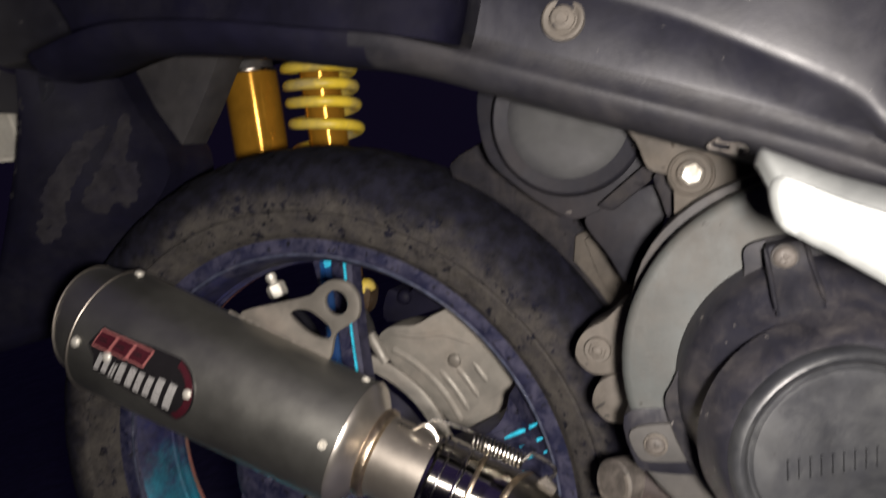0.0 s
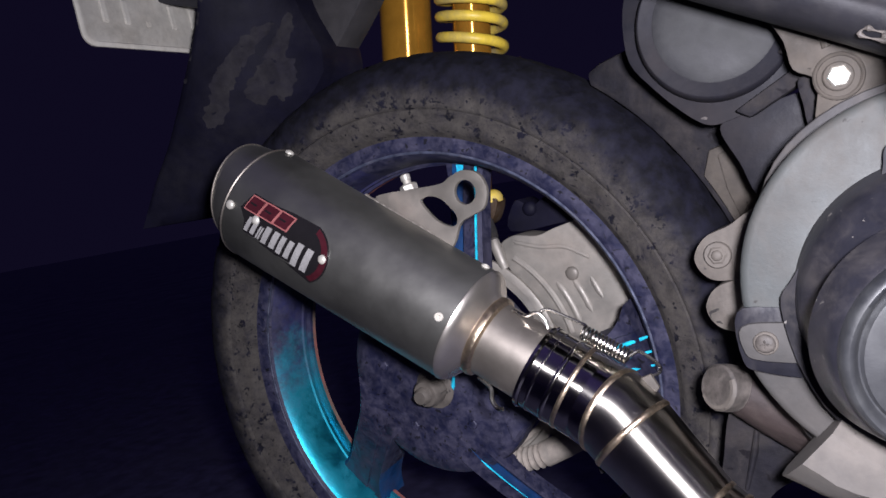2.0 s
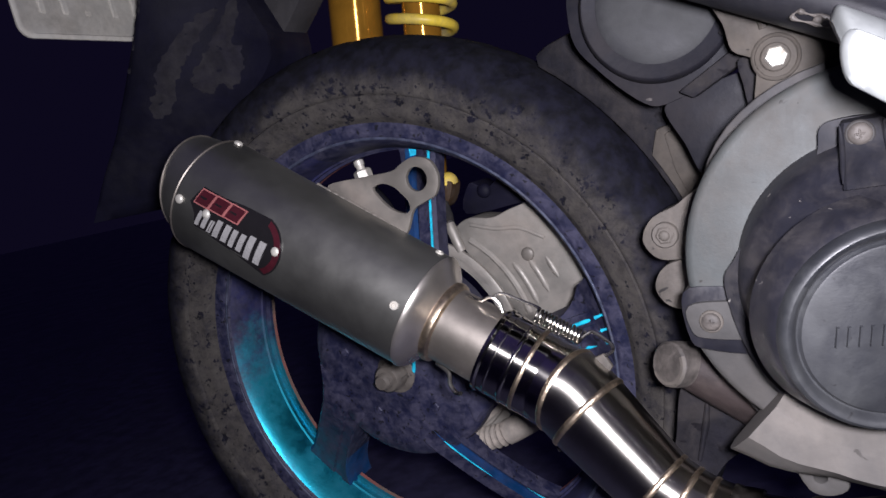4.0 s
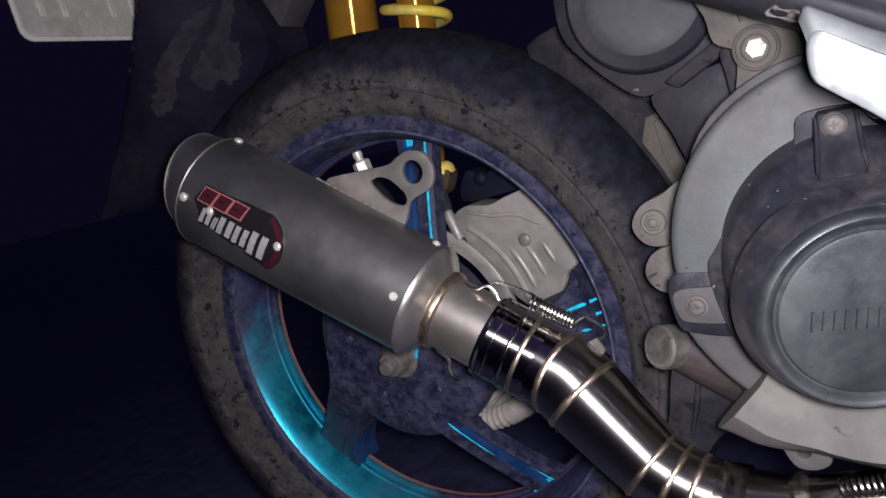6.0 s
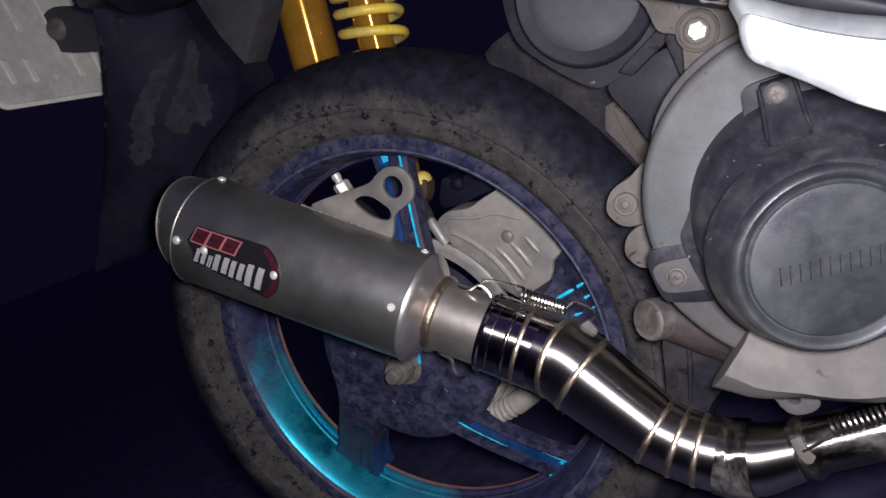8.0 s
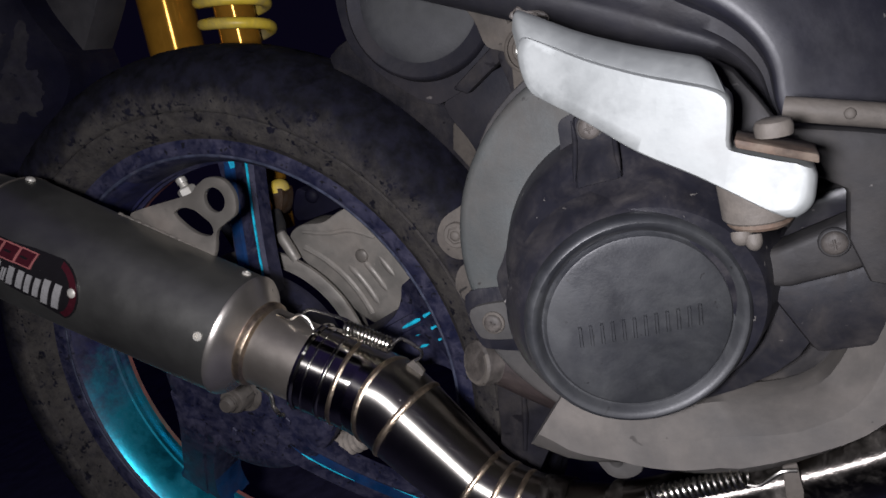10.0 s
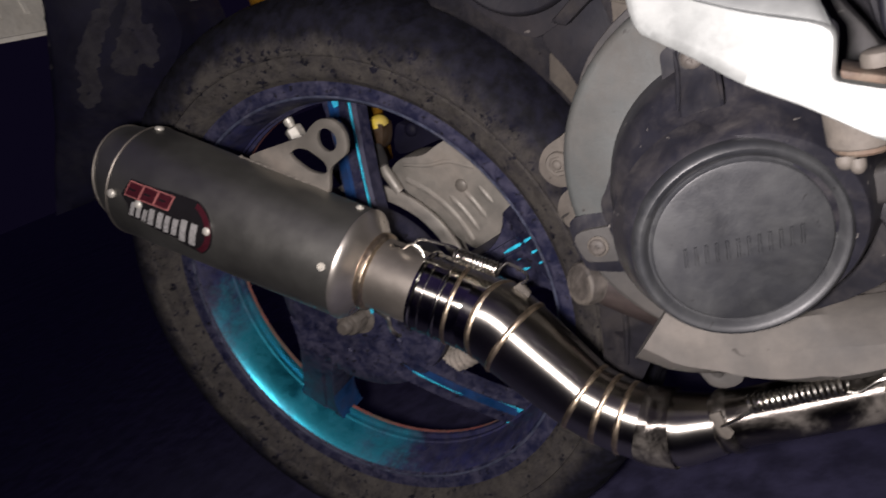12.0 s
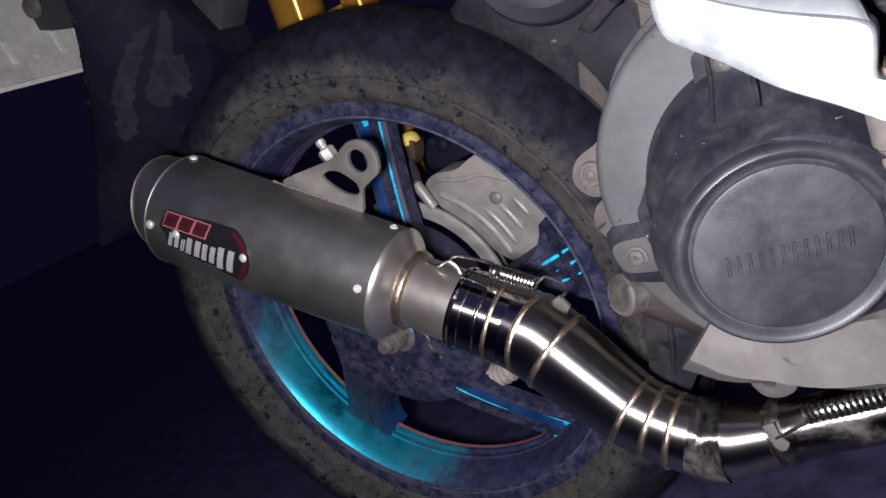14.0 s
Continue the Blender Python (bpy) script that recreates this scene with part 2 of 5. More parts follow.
def tyre_material():
    """Black rubber, its flanks caked with pale road dust that is worn off towards the tread and flecked with dark chips."""
    m = surface("dusty_tyre_rubber", (0.0046, 0.0046, 0.0098), 0.8, 0.0, 0.6, 110, bump=0.7, bump_scale=180)
    nt = m.node_tree
    b = nt.nodes["Principled BSDF"]
    co = nt.nodes.new("ShaderNodeTexCoord").outputs["Object"]
    sep = nt.nodes.new("ShaderNodeSeparateXYZ")
    nt.links.new(co, sep.inputs[0])

    def math_(op, a, z):
        n = nt.nodes.new("ShaderNodeMath")
        n.operation = op
        for i, v in enumerate((a, z)):
            if isinstance(v, (int, float)):
                n.inputs[i].default_value = v
            else:
                nt.links.new(v, n.inputs[i])
        return n.outputs[0]

    def noise_of(scale, detail=6.0, rough_=0.6, distort=0.3):
        n = nt.nodes.new("ShaderNodeTexNoise")
        nt.links.new(co, n.inputs["Vector"])
        n.inputs["Scale"].default_value, n.inputs["Detail"].default_value = scale, detail
        n.inputs["Roughness"].default_value, n.inputs["Distortion"].default_value = rough_, distort
        return n.outputs[0]

    def step(src, lo, hi, a=0.0, z=1.0):
        r = nt.nodes.new("ShaderNodeMapRange")
        r.interpolation_type = "SMOOTHSTEP"
        nt.links.new(src, r.inputs[0])
        for i, v in enumerate((lo, hi, a, z)):
            r.inputs[i + 1].default_value = v
        return r.outputs[0]

    b.inputs["Specular IOR Level"].default_value = 0.18
    radius = math_("SQRT", math_("ADD", math_("POWER", sep.outputs["X"], 2.0), math_("POWER", sep.outputs["Z"], 2.0)), 0.0)
    wobble = math_("MULTIPLY", math_("SUBTRACT", noise_of(14, 10, 0.66), 0.5), 0.062)
    edge = step(math_("ADD", radius, wobble), 0.207, 0.227, 1.0, 0.03)
    film = step(noise_of(60, 14, 0.84), 0.32, 0.64, 0.22, 1.0)
    chips = step(noise_of(80, 9, 0.70, 0.15), 0.580, 0.615, 1.0, 0.04)
    pits = step(noise_of(230, 3, 0.5, 0.0), 0.64, 0.68, 1.0, 0.15)
    mask = math_("MULTIPLY", math_("MULTIPLY", math_("MULTIPLY", edge, film), chips), pits)
    mixer = nt.nodes.new("ShaderNodeMix")
    mixer.data_type = "RGBA"
    old = b.inputs["Base Color"].links[0].from_socket
    nt.links.new(mask, mixer.inputs["Factor"])
    nt.links.new(old, mixer.inputs["A"])
    mixer.inputs["B"].default_value = (0.060, 0.054, 0.048, 1)
    nt.links.new(mixer.outputs["Result"], b.inputs["Base Color"])
    return m


M["tyre"] = tyre_material()


def barrel_material():
    """Rim well: cyan metallic paint bright on one stretch as painted glare, dusty navy elsewhere."""
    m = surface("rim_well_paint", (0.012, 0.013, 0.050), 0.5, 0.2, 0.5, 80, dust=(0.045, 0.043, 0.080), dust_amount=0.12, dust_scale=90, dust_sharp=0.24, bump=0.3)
    nt = m.node_tree
    b = nt.nodes["Principled BSDF"]
    co = nt.nodes.new("ShaderNodeTexCoord").outputs["Object"]
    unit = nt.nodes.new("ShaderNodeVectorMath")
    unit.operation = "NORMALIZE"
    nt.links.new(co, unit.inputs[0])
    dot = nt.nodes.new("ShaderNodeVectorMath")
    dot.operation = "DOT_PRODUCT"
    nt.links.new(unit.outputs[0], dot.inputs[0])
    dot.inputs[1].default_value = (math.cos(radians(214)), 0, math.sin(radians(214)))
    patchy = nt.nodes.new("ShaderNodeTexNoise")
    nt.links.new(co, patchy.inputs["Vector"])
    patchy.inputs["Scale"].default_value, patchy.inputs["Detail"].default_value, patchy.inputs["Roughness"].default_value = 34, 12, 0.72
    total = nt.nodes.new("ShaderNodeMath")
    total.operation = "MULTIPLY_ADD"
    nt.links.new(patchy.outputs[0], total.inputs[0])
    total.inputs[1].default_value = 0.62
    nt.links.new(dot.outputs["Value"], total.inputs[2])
    glare = nt.nodes.new("ShaderNodeMapRange")
    glare.interpolation_type = "SMOOTHSTEP"
    nt.links.new(total.outputs[0], glare.inputs[0])
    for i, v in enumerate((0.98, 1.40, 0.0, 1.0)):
        glare.inputs[i + 1].default_value = v
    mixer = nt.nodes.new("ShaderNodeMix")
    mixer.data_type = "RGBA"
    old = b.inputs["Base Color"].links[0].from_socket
    nt.links.new(glare.outputs[0], mixer.inputs["Factor"])
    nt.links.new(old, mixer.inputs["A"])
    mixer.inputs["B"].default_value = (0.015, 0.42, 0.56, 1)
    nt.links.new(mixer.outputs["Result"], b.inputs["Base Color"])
    nt.links.new(glare.outputs[0], b.inputs["Metallic"])
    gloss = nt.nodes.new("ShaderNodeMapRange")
    nt.links.new(glare.outputs[0], gloss.inputs[0])
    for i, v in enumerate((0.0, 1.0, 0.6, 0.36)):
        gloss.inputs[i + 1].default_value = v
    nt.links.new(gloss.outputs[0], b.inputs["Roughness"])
    return m


M["barrel"] = barrel_material()


def polished_pipe(name, key, rough):
    """Bright steel polished round its girth, so that lights draw out along it."""
    m = M[key].copy()
    m.name = name
    nt = m.node_tree
    b = nt.nodes["Principled BSDF"]
    along = nt.nodes.new("ShaderNodeTangent")
    along.direction_type = "UV_MAP"
    along.uv_map = "along"
    nt.links.new(along.outputs[0], b.inputs["Tangent"])
    for link in list(b.inputs["Roughness"].links):
        nt.links.remove(link)
    b.inputs["Roughness"].default_value = rough
    b.inputs["Anisotropic"].default_value = 0.97
    return m


M["pipe_chrome"] = polished_pipe("girth_polished_steel", "chrome", 0.35)
M["pipe_sleeve"] = polished_pipe("mirror_polished_sleeve", "chrome", 0.17)
M["gold_pipe"] = polished_pipe("girth_polished_gold", "gold", 0.26)
M["pipe_dull"] = polished_pipe("dulled_girth_polished_steel", "dull_chrome", 0.33)


# ---- shape helpers ----
def part(name, bm, material, parent, label="", at=None, sharp=35.0):
    """Links a bmesh as one mesh object under a thing or a part."""
    me = bpy.data.meshes.new(name)
    bmesh.ops.recalc_face_normals(bm, faces=bm.faces[:])
    bm.to_mesh(me)
    bm.free()
    for mat in material if isinstance(material, (list, tuple)) else [material]:
        me.materials.append(M[mat])
    for p in me.polygons:
        p.use_smooth = True
    me.set_sharp_from_angle(angle=radians(sharp))
    ob = new(name, me)
    ob.parent = parent
    if at is not None:
        ob.matrix_local = at
    return tagged(ob, label)


def closed_curve(points, steps=6):
    """A rounded closed outline through a few corner points."""
    out, n = [], len(points)
    for i in range(n):
        p0, p1, p2, p3 = (Vector(points[(i + k - 1) % n]) for k in range(4))
        for s in range(steps):
            t = s / steps
            out.append(0.5 * (2 * p1 + (p2 - p0) * t + (2 * p0 - 5 * p1 + 4 * p2 - p3) * t * t + (3 * p1 - p0 - 3 * p2 + p3) * t ** 3))
    return [(v.x, v.y) for v in out]


def open_curve(points, steps=8):
    """A smooth way through points in space."""
    pts = [Vector(p) for p in points]
    pts = [2 * pts[0] - pts[1]] + pts + [2 * pts[-1] - pts[-2]]
    out = []
    for i in range(1, len(pts) - 2):
        p0, p1, p2, p3 = pts[i - 1:i + 3]
        for s in range(steps):
            t = s / steps
            out.append(0.5 * (2 * p1 + (p2 - p0) * t + (2 * p0 - 5 * p1 + 4 * p2 - p3) * t * t + (3 * p1 - p0 - 3 * p2 + p3) * t ** 3))
    return out + [pts[-2]]


def ring_of(x, z, r, n=20):
    return [(x + r * math.cos(2 * math.pi * i / n), z + r * math.sin(2 * math.pi * i / n)) for i in range(n)]


def plate(outline, front, back, bevel=0.0015, holes=(), segments=2):
    """A flat piece cut from an outline in x and z, from y = front to y = back, with softened edges and holes right through."""
    bm = bmesh.new()
    edges = []
    for loop in (outline, *holes):
        vs = [bm.verts.new((x, front, z)) for x, z in loop]
        edges += [bm.edges.new((vs[i], vs[(i + 1) % len(vs)])) for i in range(len(vs))]
    bmesh.ops.triangle_fill(bm, edges=edges, use_beauty=True)
    ext = bmesh.ops.extrude_face_region(bm, geom=bm.faces[:])
    bmesh.ops.translate(bm, verts=[g for g in ext["geom"] if isinstance(g, bmesh.types.BMVert)], vec=(0, back - front, 0))
    bmesh.ops.recalc_face_normals(bm, faces=bm.faces[:])
    if bevel:
        rim = [e for e in bm.edges if len(e.link_faces) == 2 and e.calc_face_angle(0) > 1.0]
        bmesh.ops.bevel(bm, geom=rim, offset=bevel, segments=segments, affect="EDGES", profile=0.5, clamp_overlap=True)
    return bm


def turned(profile, origin, axis, n=48, close=True, arc=(0.0, 360.0)):
    """A turned piece: (distance along the axis, radius) pairs spun round an axis in space."""
    bm = bmesh.new()
    d = Vector(axis).normalized()
    u = d.orthogonal().normalized() if abs(d.z) > 0.99 else Vector((0, 0, 1)).cross(d).normalized()
    v = d.cross(u)
    o = Vector(origin)
    full = abs(arc[1] - arc[0]) >= 360
    count = n if full else n + 1
    rows = []
    for s, r in profile:
        row = []
        for i in range(count):
            a = radians(arc[0] + (arc[1] - arc[0]) * i / n)
            row.append(bm.verts.new(o + d * s + (u * math.cos(a) + v * math.sin(a)) * max(r, 1e-5)))
        rows.append(row)
    for a, b in zip(rows, rows[1:]):
        for i in range(n):
            j = (i + 1) % count
            bm.faces.new((a[i], a[j], b[j], b[i]))
    if close and full:
        bm.faces.new(rows[0]), bm.faces.new(rows[-1])
    return bm


def tube(points, radii, n=16, caps=True):
    """A round bar or pipe along points; radii is one number or one a point."""
    bm = bmesh.new()
    pts = [Vector(p) for p in points]
    radii = [radii] * len(pts) if isinstance(radii, (int, float)) else radii
    t0 = (pts[1] - pts[0]).normalized()
    u = t0.orthogonal().normalized()
    rows = []
    for i, p in enumerate(pts):
        t = (pts[min(i + 1, len(pts) - 1)] - pts[max(i - 1, 0)]).normalized()
        u = (u - t * u.dot(t)).normalized()
        v = t.cross(u)
        rows.append([bm.verts.new(p + (u * math.cos(2 * math.pi * k / n) + v * math.sin(2 * math.pi * k / n)) * radii[i]) for k in range(n)])
    uv = bm.loops.layers.uv.new("along")
    for i, (a, b) in enumerate(zip(rows, rows[1:])):
        for k in range(n):
            f = bm.faces.new((a[k], a[(k + 1) % n], b[(k + 1) % n], b[k]))
            for lp, c in zip(f.loops, ((i, k), (i, k + 1), (i + 1, k + 1), (i + 1, k))):
                lp[uv].uv = (c[0] * 0.1, c[1] / n)
    if caps:
        bm.faces.new(rows[0]), bm.faces.new(rows[-1])
    return bm


def coil(start, end, radius, turns, wire, n=10, per=18, phase=0.0, hand=1):
    """A helical spring between two points; hand: 1 or -1, the way it winds."""
    a, b = Vector(start), Vector(end)
    d = (b - a).normalized()
    u = d.orthogonal().normalized()
    v = d.cross(u)
    pts = []
    count = int(turns * per)
    for i in range(count + 1):
        t = i / count
        ang = hand * 2 * math.pi * turns * t + phase
        pts.append(a + (b - a) * t + (u * math.cos(ang) + v * math.sin(ang)) * radius)
    return tube(pts, wire, n)


def joined(*bms):
    """Several pieces as one mesh."""
    out = bmesh.new()
    for b in bms:
        me = bpy.data.meshes.new("tmp")
        b.to_mesh(me)
        b.free()
        out.from_mesh(me)
        bpy.data.meshes.remove(me)
    return out


def hexagon(centre, axis, across, height, flange=0.0):
    """A hexagon bolt head with a chamfered crown and, if wanted, a washer flange."""
    head = turned([(0, across * 0.577), (height * 0.75, across * 0.577), (height, across * 0.46)], centre, axis, 6)
    if flange:
        return joined(head, turned([(-0.0005, flange), (0.0012, flange), (0.002, flange * 0.93)], centre, axis, 24))
    return head


def dome(centre, axis, r, height, n=16):
    """A round rivet or screw head."""
    prof = [(-height * 0.3, r), (0, r)] + [(height * math.sin(a), r * math.cos(a)) for a in (0.35, 0.7, 1.05, 1.35)]
    return turned(prof, centre, axis, n)


# ---- ground ----
def make_ground():
    bm = bmesh.new()
    bmesh.ops.create_grid(bm, x_segments=40, y_segments=40, size=60)
    for v in bm.verts:
        v.co.z = 0.004 * noise.noise(v.co * 0.3)
    ob = part("ground", bm, "asphalt", None)
    tagged(ob, "dark damp asphalt ground at night", "ground", kind="structure")


make_ground()


# ---- the scooter ----
scooter = new("scooter")
tagged(scooter, "dusty black scooter with navy wheel and aftermarket exhaust", "scooter")


def make_wheel():
    base = pose(0.003, 0, 0.25, 2.0, 0, 1.2)
    rim_profile = [(0.026, 0.186), (0.029, 0.190), (0.031, 0.189), (0.031, 0.180), (0.0295, 0.1755), (0.027, 0.1732), (0.020, 0.1695),
                   (0.010, 0.1668), (-0.004, 0.1650), (-0.005, 0.1635), (-0.008, 0.1635), (-0.009, 0.1655), (-0.012, 0.1655), (-0.013, 0.162), (-0.0162, 0.162), (-0.020, 0.162),
                   (-0.022, 0.166), (-0.026, 0.176), (-0.026, 0.190), (-0.022, 0.190), (-0.020, 0.172), (0.016, 0.174), (0.024, 0.182), (0.026, 0.186)]
    bm = turned(rim_profile, (0, 0, 0), (0, -1, 0), 128, close=False)
    bmesh.ops.remove_doubles(bm, verts=bm.verts[:], dist=1e-6)
    for f in bm.faces:
        c = f.calc_center_median()
        r = math.hypot(c.x, c.z)
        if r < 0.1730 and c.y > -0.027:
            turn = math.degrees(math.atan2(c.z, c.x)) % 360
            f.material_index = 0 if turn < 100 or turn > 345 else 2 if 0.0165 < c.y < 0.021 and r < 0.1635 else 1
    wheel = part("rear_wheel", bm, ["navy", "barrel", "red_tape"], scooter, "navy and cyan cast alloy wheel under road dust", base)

    # bright line on the lip's inner edge: wear and a painted highlight
    part("rim_edge", turned([(0.0288, 0.1746), (0.0298, 0.1742), (0.0304, 0.1750), (0.0302, 0.1762), (0.0294, 0.1764)], (0, 0, 0), (0, -1, 0), 128, close=False), "rim_edge", wheel, "thin worn inner edge with painted highlight")
    # tyre with cut grooves in its tread
    prof = [(-0.030, 0.186), (-0.034, 0.190), (-0.038, 0.193), (-0.0385, 0.197), (-0.042, 0.203), (-0.0432, 0.2065), (-0.0422, 0.2075), (-0.0442, 0.2090), (-0.0445, 0.211), (-0.0455, 0.219), (-0.0445, 0.2265), (-0.042, 0.232), (-0.0385, 0.2365),
            (-0.034, 0.240), (-0.028, 0.2432), (-0.021, 0.2458), (-0.013, 0.2475), (-0.004, 0.248)]
    prof = prof + [(-y, r) for y, r in reversed(prof)]
    bm, n = bmesh.new(), 360
    rows = []
    for k, (y, r) in enumerate(prof):
        row = []
        for i in range(n):
            a = 2 * math.pi * i / n
            cut = 0.0
            if 0.010 < abs(y) < 0.040 and r > 0.232:
                phase = (i * 36 / n + abs(y) * 40.0 * (1 if y < 0 else 1) + (0.5 if y > 0 else 0)) % 1.0
                cut = 0.0032 if phase < 0.16 else 0.0
            rr = r - cut
            row.append(bm.verts.new((rr * math.cos(a), y, rr * math.sin(a))))
        rows.append(row)
    for a, b in zip(rows, rows[1:]):
        for i in range(n):
            bm.faces.new((a[i], a[(i + 1) % n], b[(i + 1) % n], b[i]))
    part("tyre", bm, "tyre", wheel, "worn black tyre caked with pale road dust", sharp=50)

    # swept spokes: a broad navy face beside a blue channel, flared into hub and rim; two carry a painted cyan glint
    # line
    for root, tip, lined, flare, dish in ((30, 74, True, 0.003, 0.040), (-22, 4, False, 0.016, 0.009), (-79, -63, True, 0.003, 0.040), (-160, -139, False, 0.007, 0.034), (118, 139, False, 0.003, 0.034)):
        bm = bmesh.new()
        rows, edge_line = [], []
        p0 = Vector((0.055 * math.cos(radians(root)), 0, 0.055 * math.sin(radians(root))))
        p1 = Vector((0.168 * math.cos(radians(tip)), 0, 0.168 * math.sin(radians(tip))))
        side = (p1 - p0).normalized().cross(Vector((0, 1, 0)))
        for s in range(19):
            t = s / 18
            c = p0.lerp(p1, t)
            w = 0.0205 - 0.0020 * math.sin(math.pi * t) + flare * max(0, (t - 0.75) / 0.25) ** 2 + 0.012 * max(0, (0.3 - t) / 0.3) ** 2
            front = -0.033 + dish * (t if dish < 0.02 else max(0.0, (t - 0.15) / 0.85) ** 1.25) - (0.006 * max(0, (t - 0.85) / 0.15) ** 2 if dish < 0.02 else 0)
            deep = 0.008 - 0.004 * max(0, (t - 0.9) / 0.1) if lined else 0.0018
            low = 0.0085 + 0.35 * (w - 0.0205) if lined else w
            back = front + (0.018 if lined else 0.035)
            sec = [(-low, back), (-low, front + 0.003), (-low + 0.003, front), (-0.0053, front), (-0.0031, front), (0.0066, front), (0.0074, front + deep), (0.0160, front + deep), (0.0168, front), (w - 0.001, front), (w, front + 0.002), (w, back)]
            rows.append([bm.verts.new(c + side * u + Vector((0, y, 0))) for u, y in sec])
            edge_line.append(c + side * (0.0070 if t < 0.6 else 0.0166) + Vector((0, front + 0.0004, 0)))
        for i, (a, b) in enumerate(zip(rows, rows[1:])):
            for k in range(len(a)):
                j = (k + 1) % len(a)
                f = bm.faces.new((a[k], a[j], b[j], b[k]))
                # cyan glints on line and channel end, sheen on one spoke's walls, painted in
                f.material_index = 2 if lined and ((k == 3 and i > (1 if tip > 0 else 16)) or (k == 6 and i > 16)) else 1 if (k in (5, 6, 7) and lined) or (root == -160 and k in (0, 1, 9, 10) and i > 11) else 0
        bm.faces.new(rows[0]), bm.faces.new(rows[-1])
        spoke = part("spoke", bm, ["navy", "cyan", "cyan_clean"], wheel)
        if lined and tip < 0:
            part("glint_edge", tube(edge_line[3:11], [0.0003, 0.0008, 0.0005, 0.0007, 0.0004, 0.0005, 0.0003, 0.0002], 8), "cyan_clean", spoke)
            part("glint_edge", tube(edge_line[14:], [0.0003, 0.0005, 0.0007, 0.0008, 0.0008], 8), "cyan_clean", spoke)

    # a painted cyan glint carries the spoke line down the side of the hub
    part("spoke_line", tube([(0.0370, -0.0335, 0.0480), (0.0300, -0.0352, 0.0300), (0.0240, -0.0368, 0.0120), (0.0190, -0.0382, -0.0040), (0.0180, -0.0375, -0.0075)], [0.0008, 0.0008, 0.0010, 0.0016, 0.0008], 8), "cyan_clean", wheel)
    for ang in (8.0, 4.6, 1.4):
        pts = [((0.142 + 0.030 * k / 4) * math.cos(radians(ang - 2 + k * 0.5)), -0.0225 - 0.001 * k, (0.142 + 0.030 * k / 4) * math.sin(radians(ang - 2 + k * 0.5))) for k in range(5)]
        part("spoke_fin", tube(pts, [0.0006, 0.0013, 0.0015, 0.0015, 0.0008], 8), "cyan_clean", wheel)
    part("hub", turned([(0.038, 0.012), (0.038, 0.026), (0.036, 0.030), (0.034, 0.048), (0.0325, 0.064), (0.030, 0.075), (0.025, 0.0805), (0.018, 0.082), (-0.004, 0.078), (-0.02, 0.05)], (0, 0, 0), (0, -1, 0), 64), "navy", wheel)
    end = Vector((0.0025, -0.0375, -0.0055))
    nut = joined(hexagon(end, (0, -1, 0), 0.0205, 0.0135, 0.0165), turned([(0, 0.0112), (0.014, 0.0108), (0.016, 0.0095)], end, (0, -1, 0), 24),
                 turned([(0.010, 0.0066)] + [(0.014 + 0.0011 * k, 0.0066 - 0.0005 * (k % 2)) for k in range(8)] + [(0.0235, 0.005)], end, (0, -1, 0), 20))
    part("axle_nut", nut, "tan", wheel, "dust-covered hexagon axle nut with washer and stud")
    for a in range(0, 360, 72):
        x, z = 0.038 * math.cos(radians(a + 20)), 0.038 * math.sin(radians(a + 20))
        part("hub_bolt", hexagon((x * 1.2, -0.0335, z * 1.2), (0, -1, 0), 0.007, 0.003), "navy", wheel)


make_wheel()


